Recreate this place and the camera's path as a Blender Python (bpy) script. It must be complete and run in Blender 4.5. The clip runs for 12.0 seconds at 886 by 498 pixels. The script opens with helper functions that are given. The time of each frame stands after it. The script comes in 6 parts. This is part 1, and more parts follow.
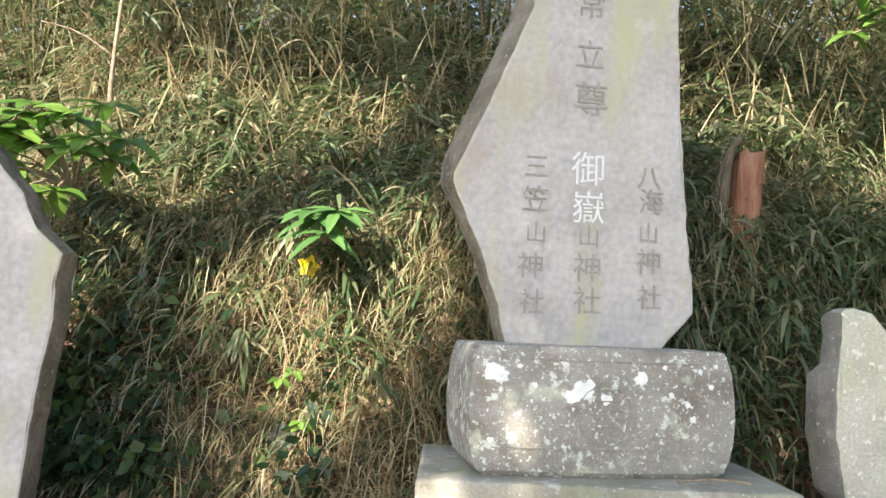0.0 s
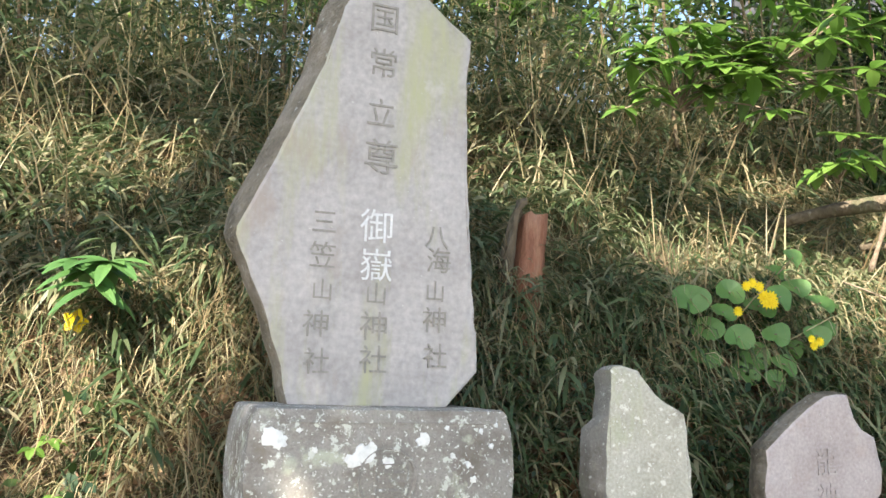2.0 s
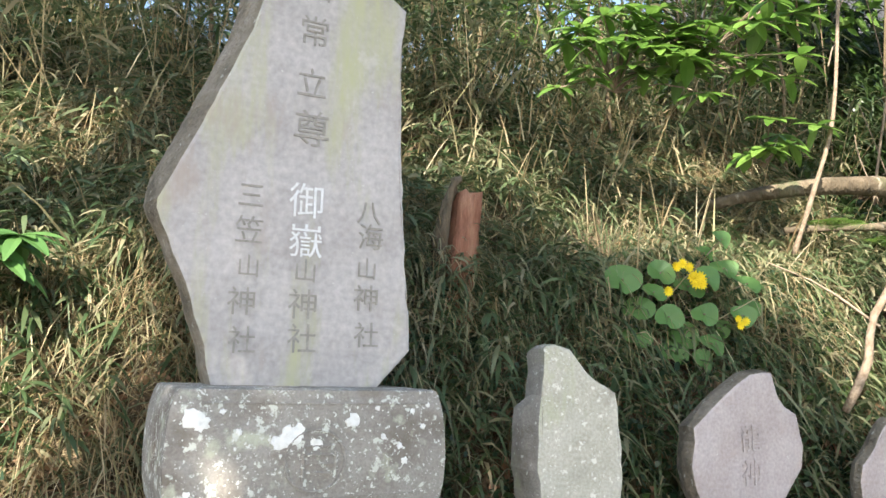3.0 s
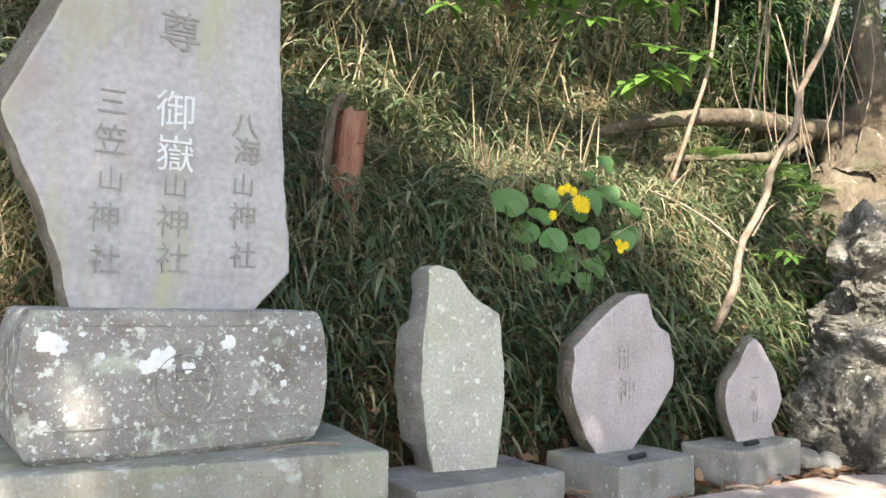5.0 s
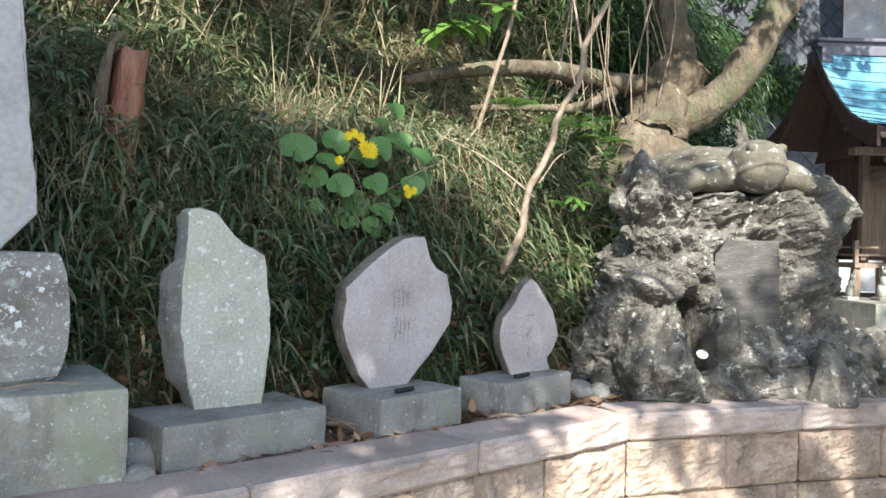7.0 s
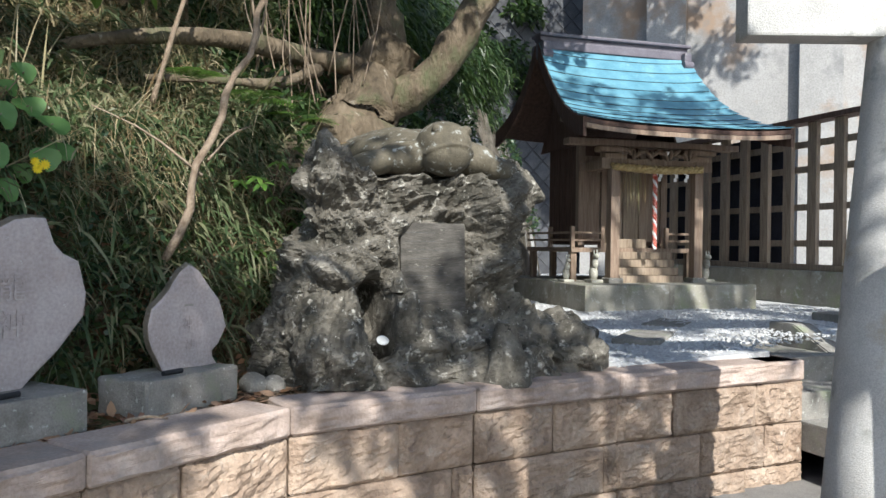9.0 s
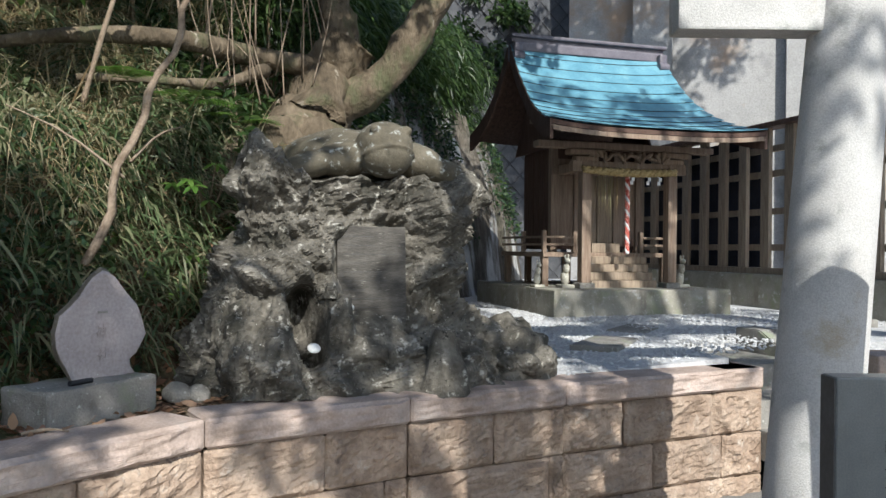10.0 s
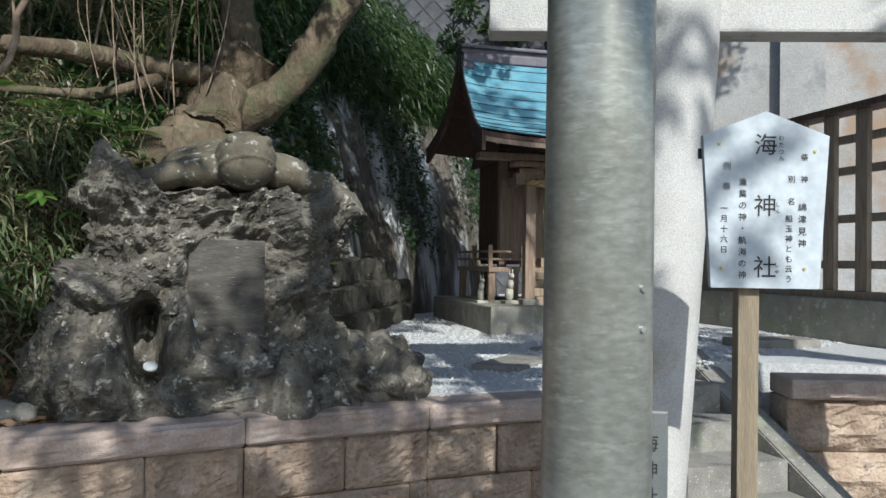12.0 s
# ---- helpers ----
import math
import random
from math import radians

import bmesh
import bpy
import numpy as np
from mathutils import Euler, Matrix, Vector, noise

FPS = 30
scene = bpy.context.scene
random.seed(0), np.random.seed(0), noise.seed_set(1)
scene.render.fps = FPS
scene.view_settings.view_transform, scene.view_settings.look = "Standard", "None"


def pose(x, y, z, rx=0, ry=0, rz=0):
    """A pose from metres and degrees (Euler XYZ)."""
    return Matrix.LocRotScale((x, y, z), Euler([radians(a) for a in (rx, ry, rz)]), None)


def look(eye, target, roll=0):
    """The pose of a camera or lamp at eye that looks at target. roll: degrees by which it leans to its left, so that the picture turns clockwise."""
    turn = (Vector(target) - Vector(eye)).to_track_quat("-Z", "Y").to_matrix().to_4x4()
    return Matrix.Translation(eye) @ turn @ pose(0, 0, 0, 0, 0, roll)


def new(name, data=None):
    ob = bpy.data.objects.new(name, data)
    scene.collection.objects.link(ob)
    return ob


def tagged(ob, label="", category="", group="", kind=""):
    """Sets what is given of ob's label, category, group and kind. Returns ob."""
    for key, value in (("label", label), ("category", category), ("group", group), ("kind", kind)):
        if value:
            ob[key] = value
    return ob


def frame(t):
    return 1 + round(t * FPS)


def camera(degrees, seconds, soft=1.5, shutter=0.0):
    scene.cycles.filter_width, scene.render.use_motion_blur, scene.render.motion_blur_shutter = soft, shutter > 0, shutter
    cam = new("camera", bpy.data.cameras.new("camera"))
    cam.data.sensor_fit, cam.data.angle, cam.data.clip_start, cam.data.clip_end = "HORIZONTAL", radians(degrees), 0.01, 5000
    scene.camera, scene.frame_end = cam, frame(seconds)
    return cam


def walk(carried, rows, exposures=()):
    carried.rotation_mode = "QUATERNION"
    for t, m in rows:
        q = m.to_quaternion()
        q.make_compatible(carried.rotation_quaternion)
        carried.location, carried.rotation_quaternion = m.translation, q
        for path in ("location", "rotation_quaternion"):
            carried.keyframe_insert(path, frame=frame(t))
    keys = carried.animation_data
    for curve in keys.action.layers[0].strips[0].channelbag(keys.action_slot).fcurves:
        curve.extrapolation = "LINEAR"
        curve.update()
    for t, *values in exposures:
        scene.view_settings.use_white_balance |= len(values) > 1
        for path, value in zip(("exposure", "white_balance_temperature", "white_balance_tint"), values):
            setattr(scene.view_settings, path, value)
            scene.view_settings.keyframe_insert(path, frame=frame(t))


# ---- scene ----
cam = camera(58.1, 12.0)
PATH = [
    (0, (0.254, -0.122, 1.567), (0.061, 1.86, 1.754), 2.4),
    (0.5, (0.286, -0.126, 1.598), (0.27, 1.862, 1.821), 2.3),
    (1, (0.316, -0.108, 1.604), (0.426, 1.872, 1.869), 2.2),
    (1.5, (0.331, -0.097, 1.609), (0.531, 1.87, 1.911), 2.0),
    (2, (0.338, -0.071, 1.614), (0.612, 1.884, 1.935), 1.8),
    (2.5, (0.342, -0.022, 1.615), (0.693, 1.922, 1.927), 1.7),
    (3, (0.355, 0.001, 1.602), (0.794, 1.932, 1.886), 1.6),
    (4.8, (0.4, 0.104, 1.558), (1.094, 1.974, 1.697), 1.7),
    (5, (0.392, 0.096, 1.557), (1.111, 1.959, 1.684), 1.2),
    (5.5, (0.433, 0.047, 1.565), (1.196, 1.893, 1.658), 1.0),
    (6, (0.55, -0.041, 1.56), (1.361, 1.786, 1.621), 1.0),
    (6.5, (0.678, -0.132, 1.546), (1.553, 1.666, 1.58), 1.0),
    (7, (0.785, -0.197, 1.544), (1.762, 1.548, 1.546), 1.1),
    (7.5, (0.962, -0.236, 1.538), (2.051, 1.442, 1.511), 1.1),
    (7.7, (1.026, -0.235, 1.531), (2.181, 1.397, 1.504), 1.0),
    (9.3, (1.52, -0.368, 1.518), (2.93, 1.051, 1.505), 0.7),
    (9.5, (1.589, -0.407, 1.524), (2.998, 1.013, 1.513), 0.7),
    (10, (1.767, -0.448, 1.515), (3.166, 0.982, 1.514), 0.6),
    (10.5, (1.982, -0.478, 1.531), (3.369, 0.963, 1.537), 0.7),
    (11, (2.168, -0.639, 1.522), (3.544, 0.813, 1.536), 0.6),
    (11.5, (2.356, -0.805, 1.54), (3.717, 0.66, 1.57), 0.7),
    (12, (2.556, -0.934, 1.532), (3.898, 0.548, 1.565), 0.9),
]
EXPOSURE = [(0.0, 1.86, 6900, 8), (3.0, 1.80, 6620, 8), (5.0, 1.78, 6500, 9), (6.5, 1.56, 6100, 7), (7.5, 1.33, 5880, 6), (9.3, 0.52, 6000, 7), (11.0, 0.34, 5950, 6), (12.0, 0.13, 5850, 5)]
walk(cam, [(t, look(eye, target, roll)) for t, eye, target, roll in PATH], EXPOSURE)

# ---- light ----
SUN_TO = Vector((-0.36, -0.72, 0.62)).normalized()
world = bpy.data.worlds.new("world")
scene.world = world
world.use_nodes = True
wn = world.node_tree.nodes
sky = wn.new("ShaderNodeTexSky")
sky.sky_type = "NISHITA"
sky.sun_disc = False
sky.sun_elevation = math.asin(SUN_TO.z)
sky.sun_rotation = math.atan2(SUN_TO.x, SUN_TO.y)
wn["Background"].inputs["Strength"].default_value = 0.14
world.node_tree.links.new(sky.outputs["Color"], wn["Background"].inputs["Color"])
sun_data = bpy.data.lights.new("sun", "SUN")
sun_data.energy, sun_data.angle, sun_data.color = 5.0, radians(0.53), (1.0, 0.93, 0.83)
sun = new("sun", sun_data)
sun.matrix_world = look((0, 0, 30), Vector((0, 0, 30)) - SUN_TO)


# ---- materials ----
def hexa(c, a=1.0):
    return (c[0], c[1], c[2], a)


def surface(name, colours, scale=6.0, rough=0.85, bump=0.3, fine=60.0, metal=0.0, stains=(), island=0.0, obj_random=0.0, bump_dist=0.01, stretch=(1, 1, 1), sheen=0.0, trans=0.0):
    """A node material: noise ramp between colours at two scales, blotches of stain colours, bump."""
    m = bpy.data.materials.new(name)
    m.use_nodes = True
    nt = m.node_tree
    N, L = nt.nodes, nt.links
    bsdf = N["Principled BSDF"]
    tc = N.new("ShaderNodeTexCoord")
    mp = N.new("ShaderNodeMapping")
    mp.inputs["Scale"].default_value = stretch
    L.new(tc.outputs["Object"], mp.inputs["Vector"])
    n1 = N.new("ShaderNodeTexNoise")
    n1.inputs["Scale"].default_value, n1.inputs["Detail"].default_value, n1.inputs["Roughness"].default_value = scale, 8, 0.62
    L.new(mp.outputs["Vector"], n1.inputs["Vector"])
    ramp = N.new("ShaderNodeValToRGB")
    e = ramp.color_ramp.elements
    while len(e) < len(colours):
        e.new(0.5)
    for i, c in enumerate(colours):
        e[i].position = 0.3 + 0.4 * i / max(1, len(colours) - 1)
        e[i].color = hexa(c)
    L.new(n1.outputs["Fac"], ramp.inputs["Fac"])
    col = ramp.outputs["Color"]
    n2 = N.new("ShaderNodeTexNoise")
    n2.inputs["Scale"].default_value, n2.inputs["Detail"].default_value = fine, 5
    L.new(mp.outputs["Vector"], n2.inputs["Vector"])
    mul = N.new("ShaderNodeMix")
    mul.data_type, mul.blend_type = "RGBA", "OVERLAY"
    mul.inputs["Factor"].default_value = 0.35
    L.new(col, mul.inputs["A"])
    L.new(n2.outputs["Fac"], mul.inputs["B"])
    col = mul.outputs["Result"]
    for k, (c, sc, lo, hi, *tall) in enumerate(stains):
        ns = N.new("ShaderNodeTexNoise")
        ns.inputs["Scale"].default_value, ns.inputs["Detail"].default_value, ns.inputs["Roughness"].default_value = sc, 6, 0.65
        off = N.new("ShaderNodeVectorMath")
        off.inputs[1].default_value = (3.7 * k + 1.3, 9.1 * k, 5.3 * k)
        L.new(mp.outputs["Vector"], off.inputs[0])
        runs = N.new("ShaderNodeVectorMath")
        runs.operation = "MULTIPLY"
        runs.inputs[1].default_value = (1, 1, tall[0] if tall else 1)
        L.new(off.outputs["Vector"], runs.inputs[0])
        L.new(runs.outputs["Vector"], ns.inputs["Vector"])
        mr = N.new("ShaderNodeMapRange")
        mr.inputs["From Min"].default_value, mr.inputs["From Max"].default_value = lo, hi
        L.new(ns.outputs["Fac"], mr.inputs["Value"])
        mx = N.new("ShaderNodeMix")
        mx.data_type = "RGBA"
        L.new(mr.outputs["Result"], mx.inputs["Factor"])
        L.new(col, mx.inputs["A"])
        mx.inputs["B"].default_value = hexa(c)
        col = mx.outputs["Result"]
    if island or obj_random:
        src = N.new("ShaderNodeNewGeometry").outputs["Random Per Island"] if island else N.new("ShaderNodeObjectInfo").outputs["Random"]
        amt = island or obj_random
        hsv = N.new("ShaderNodeHueSaturation")
        mv = N.new("ShaderNodeMapRange")
        mv.inputs["To Min"].default_value, mv.inputs["To Max"].default_value = 1 - amt, 1 + amt
        L.new(src, mv.inputs["Value"])
        L.new(mv.outputs["Result"], hsv.inputs["Value"])
        L.new(col, hsv.inputs["Color"])
        col = hsv.outputs["Color"]
    L.new(col, bsdf.inputs["Base Color"])
    bsdf.inputs["Roughness"].default_value = rough
    bsdf.inputs["Metallic"].default_value = metal
    bsdf.inputs["Specular IOR Level"].default_value = 0.2 if rough > 0.84 else 0.5
    if trans:
        bsdf.inputs["Subsurface Weight"].default_value = 0.0
    if bump:
        add = N.new("ShaderNodeMath")
        add.operation = "ADD"
        L.new(n1.outputs["Fac"], add.inputs[0])
        L.new(n2.outputs["Fac"], add.inputs[1])
        bp = N.new("ShaderNodeBump")
        bp.inputs["Strength"].default_value, bp.inputs["Distance"].default_value = bump, bump_dist
        L.new(add.outputs["Value"], bp.inputs["Height"])
        L.new(bp.outputs["Normal"], bsdf.inputs["Normal"])
    return m


def leafy(name, colours, rough=0.45, trans=0.35):
    """Leaf material: colour by island, partly translucent."""
    m = bpy.data.materials.new(name)
    m.use_nodes = True
    N, L = m.node_tree.nodes, m.node_tree.links
    bsdf = N["Principled BSDF"]
    ramp = N.new("ShaderNodeValToRGB")
    e = ramp.color_ramp.elements
    while len(e) < len(colours):
        e.new(0.5)
    for i, c in enumerate(colours):
        e[i].position = i / max(1, len(colours) - 1)
        e[i].color = hexa(c)
    L.new(N.new("ShaderNodeNewGeometry").outputs["Random Per Island"], ramp.inputs["Fac"])
    L.new(ramp.outputs["Color"], bsdf.inputs["Base Color"])
    bsdf.inputs["Roughness"].default_value = rough
    tr = N.new("ShaderNodeBsdfTranslucent")
    L.new(ramp.outputs["Color"], tr.inputs["Color"])
    mix = N.new("ShaderNodeMixShader")
    mix.inputs["Fac"].default_value = trans
    L.new(bsdf.outputs["BSDF"], mix.inputs[1])
    L.new(tr.outputs["BSDF"], mix.inputs[2])
    L.new(mix.outputs["Shader"], N["Material Output"].inputs["Surface"])
    return m


LICHEN = (0.62, 0.64, 0.58)
M_STELE = surface("smooth_andesite", [(0.34, 0.315, 0.305), (0.42, 0.395, 0.385), (0.48, 0.455, 0.445)], 3.0, 0.85, 0.1, 40, stains=[((0.42, 0.42, 0.26), 4.5, 0.48, 0.66, 0.2), ((0.37, 0.31, 0.27), 6, 0.56, 0.74, 0.3), ((0.55, 0.54, 0.53), 5, 0.6, 0.78), ((0.62, 0.62, 0.58), 60, 0.66, 0.7)])
M_DRUM = surface("weathered_base_stone", [(0.20, 0.185, 0.165), (0.28, 0.26, 0.235), (0.35, 0.33, 0.30)], 5, 0.92, 0.6, 120, stains=[((0.17, 0.145, 0.12), 4, 0.52, 0.68), ((0.44, 0.45, 0.36), 9, 0.55, 0.66), ((0.56, 0.57, 0.52), 26, 0.575, 0.62), ((0.66, 0.66, 0.62), 60, 0.60, 0.64)])
M_PLINTH = surface("mossy_concrete", [(0.225, 0.21, 0.17), (0.30, 0.285, 0.24), (0.37, 0.35, 0.30)], 4, 0.92, 0.4, 100, stains=[((0.25, 0.28, 0.17), 3.5, 0.52, 0.72), ((0.20, 0.175, 0.14), 5, 0.56, 0.72, 0.35), ((0.44, 0.43, 0.39), 11, 0.58, 0.66), ((0.56, 0.56, 0.51), 50, 0.62, 0.66)])
M_PALE = surface("pale_lichen_stone", [(0.35, 0.335, 0.28), (0.43, 0.415, 0.35), (0.48, 0.465, 0.405)], 5, 0.9, 0.35, 80, stains=[((0.42, 0.45, 0.28), 4, 0.52, 0.7, 0.4), ((0.27, 0.245, 0.20), 7, 0.58, 0.74), ((0.64, 0.64, 0.58), 34, 0.59, 0.63), ((0.70, 0.70, 0.66), 80, 0.63, 0.66)])
M_MAUVE = surface("mauve_grey_stone", [(0.33, 0.285, 0.275), (0.41, 0.36, 0.35), (0.48, 0.44, 0.435)], 3.5, 0.85, 0.3, 70, stains=[((0.40, 0.32, 0.28), 4, 0.55, 0.75), ((0.60, 0.60, 0.58), 22, 0.66, 0.7)])
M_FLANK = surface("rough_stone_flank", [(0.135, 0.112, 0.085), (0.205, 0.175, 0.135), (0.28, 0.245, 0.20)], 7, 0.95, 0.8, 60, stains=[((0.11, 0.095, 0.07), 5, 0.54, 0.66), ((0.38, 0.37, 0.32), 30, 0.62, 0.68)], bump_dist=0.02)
M_BLOCK = surface("grey_base_block", [(0.17, 0.16, 0.145), (0.24, 0.228, 0.205), (0.30, 0.28, 0.255)], 6, 0.92, 0.5, 110, stains=[((0.25, 0.27, 0.19), 5, 0.55, 0.72), ((0.15, 0.13, 0.11), 3.5, 0.56, 0.7), ((0.42, 0.42, 0.38), 40, 0.61, 0.65)])
M_COPING = surface("pinkish_sandstone", [(0.29, 0.225, 0.185), (0.385, 0.305, 0.26), (0.44, 0.365, 0.325)], 4, 0.9, 0.5, 70, stains=[((0.30, 0.27, 0.25), 3, 0.55, 0.72)], obj_random=0.1)
M_TUFF = surface("buff_tuff", [(0.23, 0.165, 0.12), (0.36, 0.272, 0.205), (0.46, 0.365, 0.285)], 5, 0.94, 1.0, 45, stains=[((0.24, 0.19, 0.15), 3.5, 0.54, 0.70), ((0.20, 0.15, 0.12), 14, 0.60, 0.70), ((0.50, 0.43, 0.36), 8, 0.60, 0.72)], obj_random=0.16, bump_dist=0.018)
M_MORTAR = surface("wall_core", [(0.15, 0.12, 0.095), (0.20, 0.165, 0.13)], 9, 0.95, 0.3)
# Joints darkened with the stones to hold the masonry wall's shade.
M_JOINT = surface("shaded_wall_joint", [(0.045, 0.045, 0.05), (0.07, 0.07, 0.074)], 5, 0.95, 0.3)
# Shade in the fence gaps, put into a dark blue colour.
M_GAP_SHADE = surface("fence_gap_shade", [(0.018, 0.02, 0.032), (0.03, 0.033, 0.055)], 2.5, 0.8, 0.3, 30, bump_dist=0.03)
M_LAVA = surface("pitted_lava_rock", [(0.055, 0.05, 0.04), (0.13, 0.118, 0.098), (0.235, 0.217, 0.185)], 7, 1.0, 1.0, 55, stains=[((0.055, 0.052, 0.042), 3.5, 0.53, 0.64), ((0.42, 0.40, 0.35), 16, 0.58, 0.66), ((0.05, 0.047, 0.04), 40, 0.60, 0.64), ((0.48, 0.47, 0.43), 60, 0.66, 0.70)], bump_dist=0.012)
M_TURTLE = surface("weathered_bronze_stone", [(0.06, 0.052, 0.036), (0.105, 0.09, 0.062), (0.15, 0.13, 0.096)], 6, 0.84, 0.4, 70, stains=[((0.36, 0.37, 0.34), 20, 0.58, 0.66), ((0.09, 0.085, 0.07), 7, 0.56, 0.68)])
M_PLAQUE = surface("plaque_slate", [(0.055, 0.05, 0.044), (0.085, 0.078, 0.069), (0.13, 0.12, 0.105)], 5, 0.85, 0.4, 40, stretch=(1, 1, 5), stains=[((0.22, 0.21, 0.18), 14, 0.62, 0.70)])
M_TORII = surface("grey_torii_granite", [(0.40, 0.39, 0.37), (0.48, 0.465, 0.445), (0.53, 0.52, 0.50)], 3, 0.85, 0.35, 140, stains=[((0.34, 0.26, 0.15), 2.4, 0.58, 0.75), ((0.30, 0.30, 0.28), 5, 0.58, 0.7)])
M_GALV = surface("galvanised_steel", [(0.23, 0.238, 0.21), (0.31, 0.318, 0.29), (0.38, 0.385, 0.355)], 5, 0.30, 0.05, 40, metal=0.45, stretch=(1.2, 1.2, 3), stains=[((0.20, 0.185, 0.14), 3, 0.54, 0.75, 0.2), ((0.42, 0.43, 0.40), 14, 0.58, 0.7, 1.5)])
M_ROOF = surface("green_copper_sheet", [(0.085, 0.22, 0.29), (0.12, 0.28, 0.36), (0.16, 0.34, 0.41)], 5, 0.5, 0.1, 50, metal=0.0, stains=[((0.22, 0.38, 0.42), 9, 0.6, 0.75)])
M_RIDGE = surface("weathered_copper_ridge", [(0.09, 0.08, 0.10), (0.15, 0.135, 0.16)], 8, 0.5, 0.1, 60)
M_WOOD = surface("grey_brown_cedar", [(0.17, 0.115, 0.08), (0.25, 0.18, 0.13), (0.32, 0.25, 0.19)], 6, 0.8, 0.3, 60, stretch=(6, 6, 0.5))
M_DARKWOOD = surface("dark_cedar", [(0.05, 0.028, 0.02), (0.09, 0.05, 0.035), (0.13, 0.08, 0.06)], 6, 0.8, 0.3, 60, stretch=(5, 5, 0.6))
M_FENCE = surface("weathered_fence_wood", [(0.20, 0.15, 0.11), (0.29, 0.23, 0.17), (0.36, 0.29, 0.22)], 6, 0.85, 0.3, 60, stretch=(6, 6, 0.5))
M_BARK = surface("pale_bark", [(0.06, 0.047, 0.032), (0.12, 0.093, 0.063), (0.20, 0.158, 0.11)], 7, 0.9, 1.0, 40, stretch=(1, 1, 0.5), stains=[((0.09, 0.095, 0.05), 4, 0.52, 0.66), ((0.33, 0.29, 0.23), 9, 0.62, 0.7)], bump_dist=0.02)
M_TWIG = surface("grey_twig_bark", [(0.16, 0.115, 0.08), (0.26, 0.20, 0.145), (0.33, 0.265, 0.20)], 22, 0.9, 0.5, 90)
M_STEM = surface("dark_thin_stem", [(0.10, 0.075, 0.045), (0.19, 0.145, 0.09)], 20, 0.9, 0.3)
M_STUMPCUT = surface("red_rotten_wood", [(0.17, 0.075, 0.045), (0.27, 0.125, 0.08), (0.36, 0.20, 0.13)], 9, 0.9, 0.8, 60, stretch=(2, 2, 0.4))
M_SOIL = surface("leaf_litter_soil", [(0.06, 0.045, 0.03), (0.11, 0.08, 0.05), (0.17, 0.13, 0.085)], 7, 0.97, 1.0, 50, stains=[((0.07, 0.09, 0.035), 2, 0.52, 0.68)], bump_dist=0.03)
M_GRAVEL = surface("pale_gravel", [(0.40, 0.40, 0.41), (0.52, 0.52, 0.52), (0.60, 0.60, 0.60)], 25, 0.95, 0.9, 90, bump_dist=0.01)
M_PATH = surface("grey_paving", [(0.17, 0.16, 0.15), (0.24, 0.23, 0.215)], 5, 0.9, 0.3, 80)
# Base tones of the rock lowered to include the shade of trees.
M_CLIFF = surface("shade_dark_tuff_cliff", [(0.07, 0.06, 0.048), (0.13, 0.112, 0.09), (0.21, 0.19, 0.16)], 3.0, 0.95, 1.0, 14, stretch=(1.6, 1.6, 0.6), stains=[((0.05, 0.05, 0.035), 1.6, 0.52, 0.66), ((0.56, 0.56, 0.55), 1.5, 0.51, 0.62, 0.35)], bump_dist=0.1)
# Mossy stone toned down to carry the dark shade at the cliff foot.
M_LEDGE = surface("shade_dark_mossy_stone", [(0.035, 0.033, 0.026), (0.065, 0.06, 0.047), (0.10, 0.092, 0.075)], 5, 0.95, 0.8, 40, stains=[((0.06, 0.075, 0.03), 3, 0.52, 0.68), ((0.28, 0.27, 0.24), 30, 0.63, 0.68)], obj_random=0.15, bump_dist=0.02)
# Grey stone coloured blue-black so that the wall reads as shaded.
M_MASONRY = surface("shaded_retaining_stone", [(0.05, 0.052, 0.058), (0.075, 0.077, 0.083), (0.11, 0.11, 0.113)], 3, 0.95, 0.5, 50, obj_random=0.15)
M_CONC = surface("pale_concrete_wall", [(0.30, 0.295, 0.285), (0.38, 0.37, 0.36)], 1.2, 0.93, 0.3, 30, stains=[((0.30, 0.22, 0.16), 0.5, 0.5, 0.62), ((0.20, 0.20, 0.20), 0.9, 0.55, 0.7)])
M_WHITE = surface("white_lichen", [(0.66, 0.66, 0.64), (0.78, 0.78, 0.76)], 30, 0.95, 0.4)
M_INK = surface("black_paint", [(0.012, 0.012, 0.014), (0.02, 0.02, 0.022)], 20, 0.6, 0.0)
# Darker grey that paints the shade inside carved strokes.
M_CARVE_SHADE = surface("shadowed_carving", [(0.265, 0.25, 0.225), (0.335, 0.315, 0.29)], 18, 0.95, 0.2)
M_WHITEPAINT = surface("worn_white_paint", [(0.62, 0.62, 0.62), (0.76, 0.76, 0.76)], 40, 0.9, 0.2)
M_BOARD = surface("white_sign_sheet", [(0.43, 0.47, 0.505), (0.48, 0.52, 0.555)], 3, 0.45, 0.03, 30)
M_POST = surface("brown_sign_post", [(0.19, 0.15, 0.10), (0.28, 0.225, 0.155)], 8, 0.8, 0.3, 60, stretch=(5, 5, 0.5))
M_BRASS = surface("brass_screw", [(0.45, 0.33, 0.12), (0.52, 0.4, 0.16)], 20, 0.4, 0, metal=0.8)
M_TABLET = surface("dark_polished_tablet", [(0.11, 0.12, 0.12), (0.15, 0.16, 0.16)], 8, 0.35, 0.05, 200)
M_TABLETSIDE = surface("dark_tablet_edge", [(0.05, 0.05, 0.05), (0.08, 0.08, 0.08)], 8, 0.6, 0.1)
